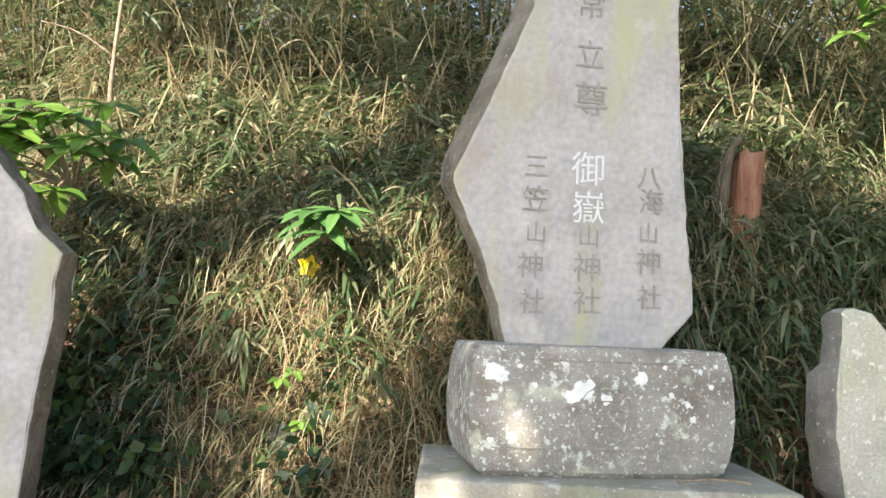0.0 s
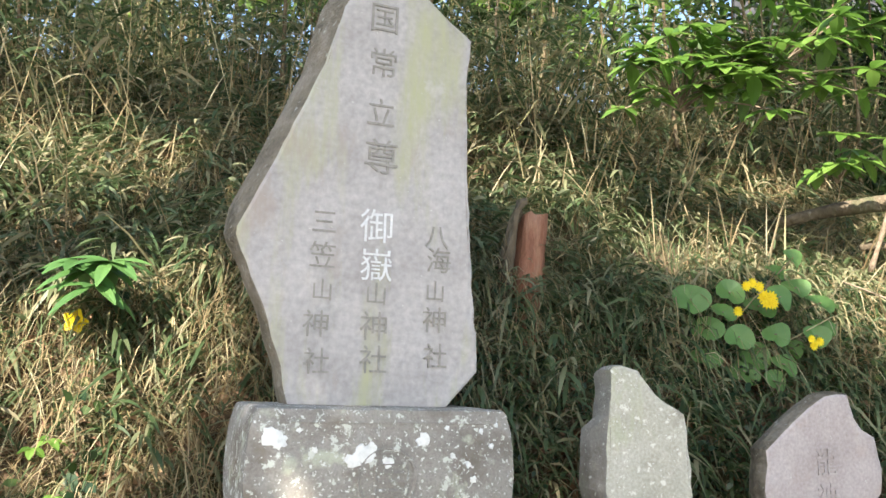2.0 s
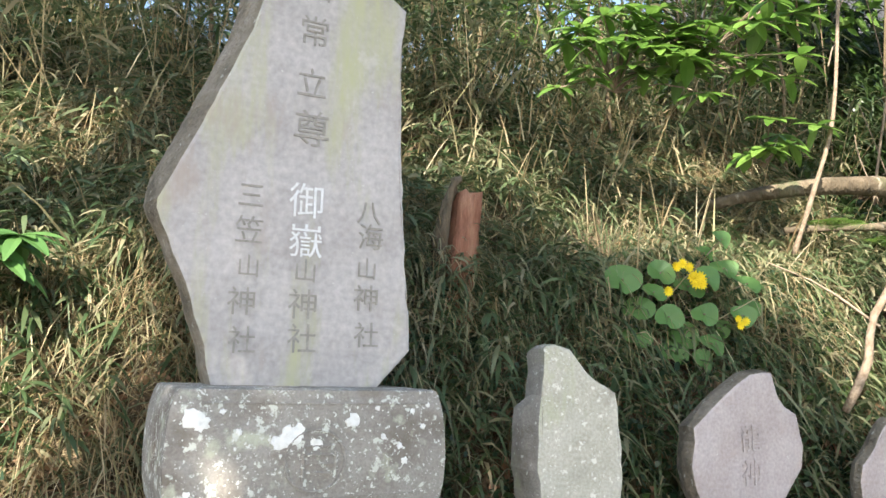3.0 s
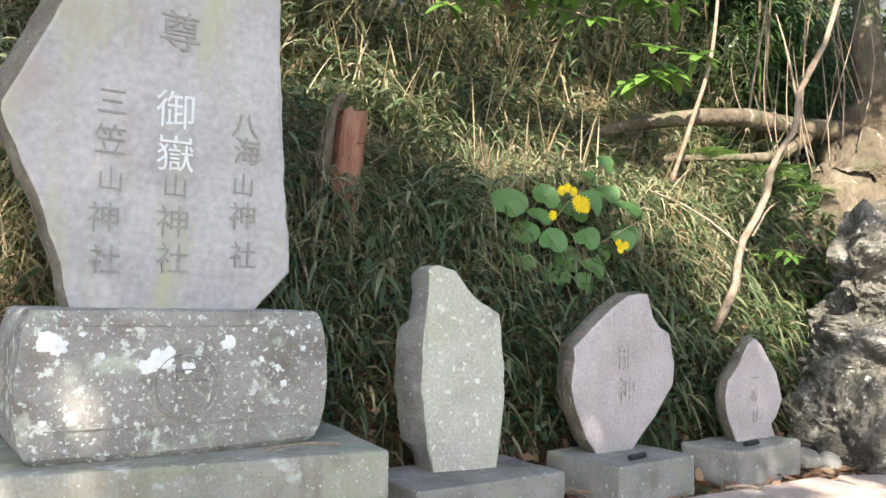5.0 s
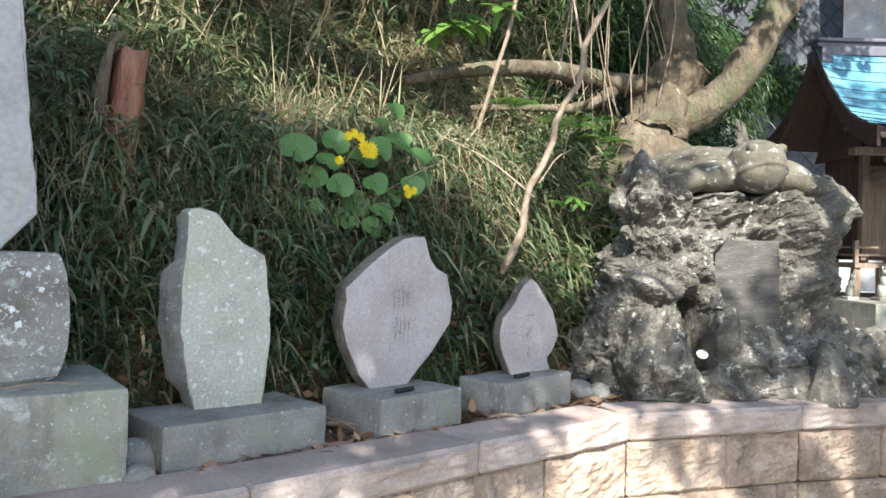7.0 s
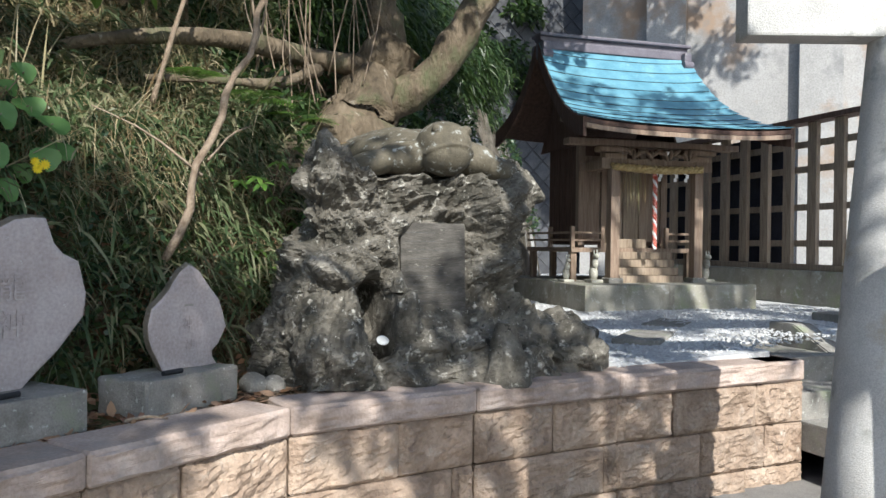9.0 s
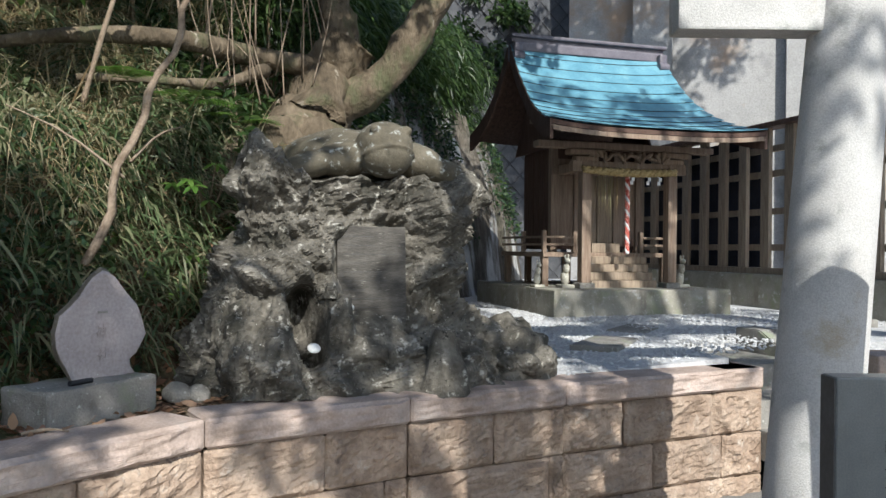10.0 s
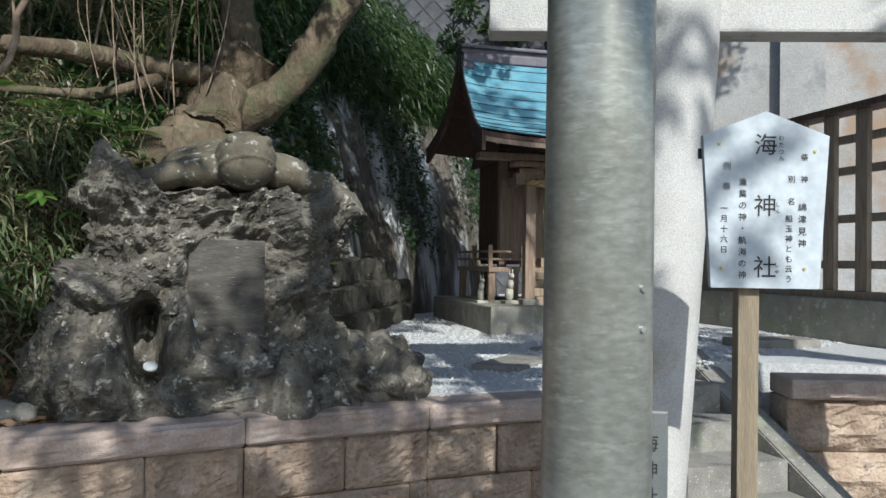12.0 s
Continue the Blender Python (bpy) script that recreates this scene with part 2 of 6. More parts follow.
M_ROPE = surface("red_white_rope", [(0.45, 0.06, 0.05), (0.60, 0.16, 0.12), (0.75, 0.6, 0.55)], 40, 0.9, 0.3)
M_STRAW = surface("straw_rope", [(0.40, 0.29, 0.13), (0.55, 0.43, 0.22)], 60, 0.95, 0.5)
M_PAPER = surface("white_paper", [(0.75, 0.75, 0.73), (0.8, 0.8, 0.8)], 20, 0.9, 0)
L_SASA = leafy("bamboo_grass_leaf", [(0.045, 0.078, 0.03), (0.075, 0.115, 0.045), (0.115, 0.155, 0.07), (0.19, 0.20, 0.105), (0.33, 0.285, 0.18)])
L_DRY = leafy("dry_grass", [(0.20, 0.135, 0.065), (0.33, 0.245, 0.13), (0.45, 0.36, 0.22), (0.25, 0.23, 0.10), (0.56, 0.48, 0.33)], 0.7)
L_IVY = leafy("dark_ivy_leaf", [(0.015, 0.04, 0.02), (0.03, 0.065, 0.03), (0.05, 0.09, 0.03), (0.09, 0.14, 0.04)], 0.35)
L_SHRUB = leafy("bright_shrub_leaf", [(0.06, 0.13, 0.025), (0.10, 0.20, 0.035), (0.16, 0.28, 0.055), (0.22, 0.34, 0.08)], 0.35, 0.45)
L_BUTTER = leafy("glossy_round_leaf", [(0.05, 0.125, 0.035), (0.085, 0.185, 0.05), (0.13, 0.25, 0.07)], 0.45)
L_FLOWER = leafy("yellow_petal", [(0.80, 0.58, 0.01), (0.9, 0.72, 0.02)], 0.6)
L_LITTER = leafy("fallen_leaf", [(0.14, 0.07, 0.035), (0.24, 0.13, 0.07), (0.36, 0.24, 0.15), (0.3, 0.16, 0.11)], 0.8, 0.15)
L_CROWN = leafy("tree_leaf", [(0.02, 0.045, 0.012), (0.04, 0.075, 0.02), (0.07, 0.11, 0.03)], 0.4)


# ---- building helpers ----
def mesh_of(name, bm, material):
    me = bpy.data.meshes.new(name)
    bm.normal_update()
    bm.to_mesh(me)
    bm.free()
    me.materials.append(material)
    return me


def part(name, bm, material, parent=None, label="", smooth=False):
    me = mesh_of(name, bm, material)
    if smooth:
        me.shade_smooth()
    ob = new(name, me)
    if parent is not None:
        ob.parent = parent
    if label:
        ob["label"] = label
    return ob


def thing(name, label, category, m=None, group="", kind=""):
    ob = new(name)
    ob.empty_display_size = 0.1
    if m is not None:
        ob.matrix_world = m
    return tagged(ob, label, category, group, kind)


def box(bm, x0, x1, y0, y1, z0, z1, bevel=0.0, m=None):
    geom = bmesh.ops.create_cube(bm, size=1.0, matrix=Matrix.Translation(((x0 + x1) / 2, (y0 + y1) / 2, (z0 + z1) / 2)) @ Matrix.Diagonal((x1 - x0, y1 - y0, z1 - z0, 1)))
    vs = geom["verts"]
    if bevel:
        es = list({e for v in vs for e in v.link_edges})
        r = bmesh.ops.bevel(bm, geom=es, offset=bevel, segments=2, affect="EDGES", profile=0.6)
        vs = list({v for f in r["faces"] for v in f.verts} | {v for v in vs if v.is_valid})
    if m is not None:
        bmesh.ops.transform(bm, matrix=m, verts=vs)
    return vs


def boxed(x0, x1, y0, y1, z0, z1, bevel=0.0, m=None):
    bm = bmesh.new()
    box(bm, x0, x1, y0, y1, z0, z1, bevel, m)
    return bm


def roughen(bm, amount, scale, seed=0.0):
    bm.normal_update()
    for v in bm.verts:
        p = v.co * scale + Vector((seed, seed * 1.7, -seed))
        v.co += v.normal * amount * (noise.noise(p) + 0.5 * noise.noise(p * 2.3))


def tube(bm, pts, radii, sides=8, cap=True):
    """A tapered tube along points."""
    rings = []
    n = len(pts)
    pts = [Vector(p) for p in pts]
    ref = Vector((0.31, 0.17, 0.93))
    for i, p in enumerate(pts):
        t = (pts[min(n - 1, i + 1)] - pts[max(0, i - 1)]).normalized()
        a = t.cross(ref)
        if a.length < 1e-3:
            a = t.cross(Vector((1, 0, 0)))
        a.normalize()
        b = t.cross(a)
        rings.append([bm.verts.new(p + (a * math.cos(2 * math.pi * k / sides) + b * math.sin(2 * math.pi * k / sides)) * radii[i]) for k in range(sides)])
    for i in range(n - 1):
        for k in range(sides):
            bm.faces.new((rings[i][k], rings[i][(k + 1) % sides], rings[i + 1][(k + 1) % sides], rings[i + 1][k]))
    if cap:
        bm.faces.new(rings[0][::-1])
        bm.faces.new(rings[-1])


def spline(pts, n):
    """n points on a smooth curve through pts."""
    pts = [Vector(p) for p in pts]
    out = []
    for k in range(n):
        s = k / (n - 1) * (len(pts) - 1)
        i = min(int(s), len(pts) - 2)
        f = s - i
        p0, p1, p2, p3 = pts[max(0, i - 1)], pts[i], pts[i + 1], pts[min(len(pts) - 1, i + 2)]
        out.append(0.5 * (2 * p1 + (p2 - p0) * f + (2 * p0 - 5 * p1 + 4 * p2 - p3) * f * f + (3 * p1 - p0 - 3 * p2 + p3) * f ** 3))
    return out


def limb(bm, pts, r0, r1, n=14, sides=8, wobble=0.0, seed=0):
    ps = spline(pts, n)
    rng = random.Random(seed)
    rs = [(r0 + (r1 - r0) * i / (n - 1)) * (1 + wobble * (rng.random() - 0.5)) for i in range(n)]
    tube(bm, ps, rs, sides)


def outline_slab(outline, thick, back=(0, 0, 1, 1), edge=0.012, grow=None, dents=0.004, seed=1.0, bulge=0.0):
    """A standing stone: front outline (x, z) at y = 0 with a rounded rim, its back at y = thick; grow(x, z) shifts the back's points."""
    pts = []
    n = len(outline)
    for i in range(n):
        a, b = Vector(outline[i]), Vector(outline[(i + 1) % n])
        k = max(1, int((b - a).length / 0.045))
        for j in range(k):
            p = a.lerp(b, j / k)
            q = noise.noise(Vector((p.x * 14, p.y * 14, seed))) * dents * 2
            pts.append(Vector((p.x + q, p.y + q * 0.6)))
    c = sum(pts, Vector((0, 0))) / len(pts)
    bm = bmesh.new()
    rings = []
    for y, s in ((0.0, -edge * 1.2), (edge * 0.35, -edge * 0.35), (edge, 0.0), (thick * 0.5, 0.01), (thick - edge, 0.0), (thick, -edge)):
        ring = []
        for p in pts:
            d = p - c
            q = p + d.normalized() * s
            f = y / thick
            if grow:
                gx, gz = grow(p.x, p.y)
                q = q + Vector((gx, gz)) * f
            if p.y < 0.004:
                q.y = max(q.y, 0.0) if q.y < 0.03 else q.y
                q.y = min(q.y, p.y) if p.y <= 0.004 else q.y
            ring.append(bm.verts.new((q.x, y + dents * noise.noise(Vector((q.x * 9, y * 9, q.y * 9 + seed))), q.y)))
        rings.append(ring)
    m = len(pts)
    for a, b in zip(rings[:-1], rings[1:]):
        for k in range(m):
            bm.faces.new((a[k], a[(k + 1) % m], b[(k + 1) % m], b[k]))
    f = bm.faces.new(rings[0][::-1])
    g = bm.faces.new(rings[-1])
    bmesh.ops.triangulate(bm, faces=[f, g])
    bmesh.ops.recalc_face_normals(bm, faces=bm.faces)
    return bm


def words(body, size, material, parent, m, name="inscription", depth=0.0015, label="", align="CENTER"):
    cu = bpy.data.curves.new(name, "FONT")
    cu.body, cu.size, cu.extrude = body, size, depth
    cu.align_x, cu.align_y = align, "CENTER"
    cu.resolution_u = 3
    tmp = bpy.data.objects.new(name, cu)
    scene.collection.objects.link(tmp)
    dg = bpy.context.evaluated_depsgraph_get()
    me = bpy.data.meshes.new_from_object(tmp.evaluated_get(dg))
    bpy.data.objects.remove(tmp)
    me.materials.clear()
    me.materials.append(material)
    ob = new(name, me)
    ob.parent = parent
    ob.matrix_local = m
    if label:
        ob["label"] = label
    return ob


UPRIGHT = Matrix.Rotation(radians(90), 4, "X")


def column(text, x, z_top, step, size, material, parent, y=-0.004, name="inscription", label=""):
    """A column of letters on the face y = 0, read downwards."""
    for i, ch in enumerate(text):
        if ch != " ":
            words(ch, size, material, parent, Matrix.Translation((x, y, z_top - i * step)) @ UPRIGHT, name, label=label)


def grid_sheet(name, fn, us, vs, material, smooth=True):
    verts = [fn(u, v) for v in vs for u in us]
    nu = len(us)
    faces = [(j * nu + i, j * nu + i + 1, (j + 1) * nu + i + 1, (j + 1) * nu + i) for j in range(len(vs) - 1) for i in range(nu - 1)]
    me = bpy.data.meshes.new(name)
    me.from_pydata(verts, [], faces)
    me.materials.append(material)
    if smooth:
        me.shade_smooth()
    return new(name, me)


def blades(name, P, D, L, W, droop, material, seg=3, flat=None, rng=None):
    """Many leaves: base points P, unit directions D, lengths L, widths W; droop bends them down."""
    n = len(P)
    rng = rng or np.random.default_rng(3)
    side = np.cross(D, rng.normal(size=(n, 3)) if flat is None else flat)
    side /= np.linalg.norm(side, axis=1)[:, None] + 1e-9
    prof = {1: (0.5, 0.0), 2: (0.35, 1.0, 0.0), 3: (0.35, 1.0, 0.8, 0.0), 4: (0.3, 0.9, 1.0, 0.7, 0.0)}[seg]
    vs = []
    for k in range(seg + 1):
        f = k / seg
        c = P + D * (L * f)[:, None]
        c[:, 2] -= droop * L * f * f
        w = (W * prof[k] / 2)[:, None]
        if k < seg:
            vs += [c - side * w, c + side * w]
        else:
            vs += [c]
    V = np.stack(vs, axis=1).reshape(-1, 3)
    per = 2 * seg + 1
    base = (np.arange(n) * per)[:, None]
    quads = [base + np.array([[2 * k, 2 * k + 1, 2 * k + 3, 2 * k + 2]]) for k in range(seg - 1)]
    tri = base + np.array([[2 * seg - 2, 2 * seg - 1, 2 * seg]])
    me = bpy.data.meshes.new(name)
    nq = (seg - 1) * n
    loops = np.concatenate([np.stack(quads, 1).reshape(-1) if quads else np.zeros(0, int), tri.reshape(-1)])
    me.vertices.add(len(V))
    me.vertices.foreach_set("co", V.ravel())
    me.loops.add(len(loops))
    me.loops.foreach_set("vertex_index", loops.astype(np.int32))
    me.polygons.add(nq + n)
    starts = np.concatenate([np.arange(nq) * 4, nq * 4 + np.arange(n) * 3]).astype(np.int32)
    me.polygons.foreach_set("loop_start", starts)
    me.update(calc_edges=True)
    me.materials.append(material)
    return me


def stuff(name, me, label, category):
    ob = new(name, me)
    return tagged(ob, label, category, kind="stuff")


# ---- large structure ----
G = 0.78          # level of the terrace behind the retaining wall
EDGE = [(-7.0, 1.70), (-4.0, 1.85), (-2.0, 2.0), (-0.5, 2.12), (0.5, 2.19), (1.5, 2.30), (2.47, 2.49), (3.41, 2.66), (4.40, 2.46), (5.33, 2.21), (6.75, 1.74)]
TOE = [(-9.0, 3.0), (-3.0, 3.1), (0.0, 3.15), (1.5, 3.2), (3.3, 3.4), (4.2, 3.55), (5.0, 3.85), (5.8, 4.35), (6.6, 4.9), (7.15, 5.5), (8.0, 6.25), (9.2, 6.85), (10.6, 7.4), (11.9, 8.0), (12.6, 10.0), (12.8, 30.0)]


def toe_distance(x, y):
    """Signed distance from the foot of the bank, positive uphill."""
    x, y = np.asarray(x, float), np.asarray(y, float)
    best = np.full(x.shape, 1e9)
    sign = np.ones(x.shape)
    for (ax, ay), (bx, by) in zip(TOE[:-1], TOE[1:]):
        dx, dy = bx - ax, by - ay
        t = np.clip(((x - ax) * dx + (y - ay) * dy) / (dx * dx + dy * dy), 0, 1)
        d = np.hypot(x - ax - t * dx, y - ay - t * dy)
        s = np.where(dx * (y - ay) - dy * (x - ax) >= 0, 1.0, -1.0)
        near = d < best
        sign = np.where(near, s, sign)
        best = np.where(near, d, best)
    return best * sign


def bank_height(x, y):
    d = toe_distance(x, y)
    x, y = np.asarray(x, float), np.asarray(y, float)
    h = np.interp(d, [-3, -0.15, 0.0, 0.1, 0.45, 1.4, 1.9, 2.6, 6, 14], [0, 0, 0.03, 0.25, 1.15, 1.85, 2.35, 2.75, 3.6, 5.0])
    steep = np.clip((x - 5.3) / 1.0, 0, 1)
    h2 = np.interp(d, [-3, 0.0, 0.12, 0.5, 1.2, 6, 14], [0, 0.02, 1.0, 2.2, 3.2, 6.6, 9])
    h = h * (1 - steep) + h2 * steep
    b = 0.07 * np.sin(3.1 * x + 1.7 * y) + 0.06 * np.sin(5.3 * y - 2.2 * x + 1) + 0.04 * np.sin(9.7 * x + 4 * y)
    crag = steep * (0.16 * np.sin(6.1 * x - 5.0 * y) * np.sin(3.3 * x + 7.1 * y) + 0.1 * np.sin(13 * x + 9 * y) + 0.06 * np.sin(23 * x - 19 * y))
    return G + 0.01 + h + b * np.clip(d / 0.4, 0, 1) + crag * np.clip(d / 0.15, 0, 1)


bx, by = np.arange(-9, 20.01, 0.08), np.arange(2.75, 17.01, 0.08)
BX, BY = np.meshgrid(bx, by)
BZ = bank_height(BX, BY)
BD = toe_distance(BX, BY)
keep_v = BD > -0.2
idx = -np.ones(BX.shape, int)
idx[keep_v] = np.arange(keep_v.sum())
verts = np.stack([BX[keep_v], BY[keep_v], BZ[keep_v]], 1)
quad = np.stack([idx[:-1, :-1], idx[:-1, 1:], idx[1:, 1:], idx[1:, :-1]], -1).reshape(-1, 4)
quad = quad[(quad >= 0).all(1)]
cx = verts[quad].mean(1)
cliff_q = (cx[:, 0] > 5.7) & (toe_distance(cx[:, 0], cx[:, 1]) < 1.3)
for nm, sel, mat, lab in (("bank", ~cliff_q, M_SOIL, "steep overgrown earth bank with leaf litter"), ("cliff", cliff_q, M_CLIFF, "bare brown and pale tuff rock face beside the shrine, darkened for shade")):
    me = bpy.data.meshes.new(nm)
    used = np.unique(quad[sel])
    remap = -np.ones(len(verts), int)
    remap[used] = np.arange(len(used))
    me.from_pydata(verts[used].tolist(), [], remap[quad[sel]].tolist())
    me.materials.append(mat)
    me.shade_smooth()
    tagged(new(nm, me), lab, nm, kind="structure")

# lower path, out to the horizon
bm = bmesh.new()
vs = [bm.verts.new(p) for p in ((-900, -900, 0), (900, -900, 0), (900, 900, 0), (-900, 900, 0))]
bm.faces.new(vs)
tagged(part("ground", bm, M_PATH), "grey paved shrine approach below the wall", "ground", kind="structure")

# terrace: planting bed behind the coping, gravel court by the shrine
INNER = [(x + 0.02, y + 0.27) for x, y in EDGE]
bm = bmesh.new()
bed = [(x, y, G - 0.015) for x, y in INNER[:9]] + [(4.6, 4.6, G - 0.015), (-9, 4.6, G - 0.015)]
bm.faces.new([bm.verts.new(p) for p in bed])
r = bmesh.ops.extrude_face_region(bm, geom=bm.faces[:])
bmesh.ops.translate(bm, vec=(0, 0, -0.7), verts=[v for v in r["geom"] if isinstance(v, bmesh.types.BMVert)])
bmesh.ops.recalc_face_normals(bm, faces=bm.faces)
tagged(part("planting_bed", bm, M_SOIL), "dark soil bed with dead leaves behind the coping", "soil bed", kind="structure")


def court_height(x, y):
    return G + 0.004 + 0.085 * min(1.0, max(0.0, (x - 5.6) / 2.6)) + 0.006 * noise.noise(Vector((x * 2, y * 2, 0)))


bm = bmesh.new()
court = [INNER[8], INNER[9], (6.74, 1.96), (6.88, 2.25), (7.16, 2.72), (7.90, 2.42), (7.80, 2.0), (9.0, 0.2), (12.0, -4.0), (40, -4.0), (40, 20), (4.6, 20), (4.6, 4.6)]
bm.faces.new([bm.verts.new((x, y, G)) for x, y in court])
for axis, stops in ((Vector((1, 0, 0)), [5.0 + 0.45 * k for k in range(26)]), (Vector((0, 1, 0)), [0.4 + 0.45 * k for k in range(22)])):
    for c in stops:
        bmesh.ops.bisect_plane(bm, geom=bm.verts[:] + bm.edges[:] + bm.faces[:], plane_co=axis * c, plane_no=axis)
for v in bm.verts:
    v.co.z = court_height(v.co.x, v.co.y)
rim = [e for e in bm.edges if e.is_boundary]
r = bmesh.ops.extrude_edge_only(bm, edges=rim)
for v in r["geom"]:
    if isinstance(v, bmesh.types.BMVert):
        v.co.z = 0.05
bmesh.ops.recalc_face_normals(bm, faces=bm.faces)
tagged(part("gravel_court", bm, M_GRAVEL), "pale gravel court in front of the small shrine", "gravel", kind="structure")


# retaining wall: core, coping stones, two courses of rock-faced blocks
def along(a, b, depth0, depth1, z0, z1, gap):
    """Corners of a block between two plan points, from depth0 to depth1 behind the edge."""
    a, b = Vector((*a, 0)), Vector((*b, 0))
    t = (b - a).normalized()
    nrm = Vector((-t.y, t.x, 0))
    a2, b2 = a + t * gap, b - t * gap
    return [p + nrm * d + Vector((0, 0, z)) for z in (z0, z1) for p, d in ((a2, depth0), (b2, depth0), (b2, depth1), (a2, depth1))]


def block(corners, cuts, rough, seed, bevel=0.008):
    bm = bmesh.new()
    v = [bm.verts.new(c) for c in corners]
    for f in ((0, 1, 5, 4), (1, 2, 6, 5), (2, 3, 7, 6), (3, 0, 4, 7), (4, 5, 6, 7), (3, 2, 1, 0)):
        bm.faces.new([v[i] for i in f])
    bmesh.ops.bevel(bm, geom=bm.edges[:], offset=bevel, segments=1, affect="EDGES")
    if cuts:
        bm.normal_update()
        front = max(bm.faces, key=lambda f: f.calc_area() if abs(f.normal.z) < 0.3 and f.normal.y < -0.3 else 0)
        bmesh.ops.subdivide_edges(bm, edges=list(front.edges), cuts=cuts, use_grid_fill=True)
        bm.normal_update()
        rim = {}
        for w in bm.verts:
            if all(abs(f.normal.dot(front.normal)) > 0.98 for f in w.link_faces):
                p = w.co * 7 + Vector((seed, 0, 0))
                w.co += front.normal * rough * (0.5 + noise.noise(p) + 0.7 * abs(noise.noise(p * 2.7)) + 0.45 * noise.noise(p * 6) + 0.5 * (0.35 - noise.voronoi(p * 1.4)[0][0]))
    bmesh.ops.recalc_face_normals(bm, faces=bm.faces)
    return bm


wall = thing("retaining_wall", "low curved retaining wall of buff rock-faced stone", "retaining wall", kind="structure")
seed = 0
for (a, b) in zip(EDGE[:-1], EDGE[1:]):
    bm = bmesh.new()
    c = along(a, b, 0.05, 0.27, 0.0, G - 0.02, -0.01)
    v = [bm.verts.new(p) for p in c]
    for f in ((0, 1, 5, 4), (1, 2, 6, 5), (2, 3, 7, 6), (3, 0, 4, 7), (4, 5, 6, 7), (3, 2, 1, 0)):
        bm.faces.new([v[i] for i in f])
    part("wall_core", bm, M_MORTAR, wall)
    seed += 1
    part("coping_stone", block(along(a, b, -0.012, 0.29, G - 0.125, G + 0.004, 0.002), 14, 0.026, seed * 3.3, 0.012), M_COPING, wall)
    A, B = Vector(a), Vector(b)
    n = max(2, round((B - A).length / 0.46))
    for course, (z0, z1) in enumerate(((0.385, G - 0.131), (0.115, 0.380), (-0.1, 0.110))):
        fr = [0.0] + [(i + (0.5 if course % 2 else 0.0) - 0.0 + random.uniform(-0.3, 0.3)) / n for i in range(1, n)] + [1.0]
        fr = sorted(min(1.0, q) for q in fr)
        for f0, f1 in zip(fr[:-1], fr[1:]):
            if f1 - f0 < 0.04:
                continue
            seed += 1
            part("stone", block(along(A.lerp(B, f0), A.lerp(B, f1), random.uniform(0.004, 0.02), 0.1, z0, z1, 0.0025), 14, 0.036, seed * 1.9, 0.012), M_TUFF, wall)
# the wall's end, turned back beside the steps
END = EDGE[-1]
for z0, z1 in ((G - 0.125, G + 0.004), (0.385, G - 0.131), (0.115, 0.38), (-0.1, 0.11)):
    seed += 1
    top = z1 > G
    part("coping_stone" if top else "stone", block(along(END, (END[0] + 0.32, END[1] + 0.75), -0.012 if top else 0.0, 0.3, z0, z1, 0.0), 5, 0.006, seed), M_COPING if top else M_TUFF, wall)

# ---- steps between the wall's end and the stringer ----
S_DIR = Vector((0.39, 0.921, 0))
S_RIGHT = Vector((0.921, -0.39, 0))
S_FOOT = Vector((6.53, 1.21, 0))
steps = thing("stone_steps", "grey stone steps up to the gravel court", "steps", kind="structure")
for i in range(4):
    bm = bmesh.new()
    p = S_FOOT + S_DIR * (0.31 * i)
    c = [p, p + S_RIGHT * 0.72, p + S_RIGHT * 0.72 + S_DIR * (0.40 if i < 3 else 0.75), p + S_DIR * (0.40 if i < 3 else 0.75)]
    z1 = 0.18 * (i + 1) + 0.02
    v = [bm.verts.new(q + Vector((0, 0, z))) for z in (z1 - 0.19, z1) for q in c]
    for f in ((0, 1, 5, 4), (1, 2, 6, 5), (2, 3, 7, 6), (3, 0, 4, 7), (4, 5, 6, 7), (3, 2, 1, 0)):
        bm.faces.new([v[k] for k in f])
    bmesh.ops.bevel(bm, geom=bm.edges[:], offset=0.006, segments=2, affect="EDGES")
    part("step", bm, M_BLOCK, steps)
bm = bmesh.new()
p0 = S_FOOT + S_RIGHT * 0.73 - S_DIR * 0.1
prof = [(0, 0), (0, 0.16), (1.5, 0.92), (1.75, 0.92), (1.75, 0)]
v0 = [bm.verts.new(p0 + S_DIR * a + Vector((0, 0, b))) for a, b in prof]
v1 = [bm.verts.new(p0 + S_RIGHT * 0.2 + S_DIR * a + Vector((0, 0, b))) for a, b in prof]
bm.faces.new(v0)
bm.faces.new(v1[::-1])
for i in range(5):
    bm.faces.new((v0[i], v1[i], v1[(i + 1) % 5], v0[(i + 1) % 5]))
bmesh.ops.recalc_face_normals(bm, faces=bm.faces)
bmesh.ops.bevel(bm, geom=bm.edges[:], offset=0.01, segments=2, affect="EDGES")
part("stringer", bm, M_BLOCK, steps, "sloping grey stone side wall")
# kerb slabs at the top of the steps
for x, y, w, yaw, hgt in ((6.45, 2.62, 0.7, 20, 0.07), (7.45, 3.0, 0.9, 16, 0.08), (8.7, 2.2, 0.7, -30, 0.16)):
    bm = bmesh.new()
    box(bm, 0, w, 0, 0.34, 0, hgt, 0.012)
    ob = part("kerb_slab", bm, M_BLOCK, steps)
    ob.matrix_world = pose(x, y, G + 0.0, 0, 0, yaw)
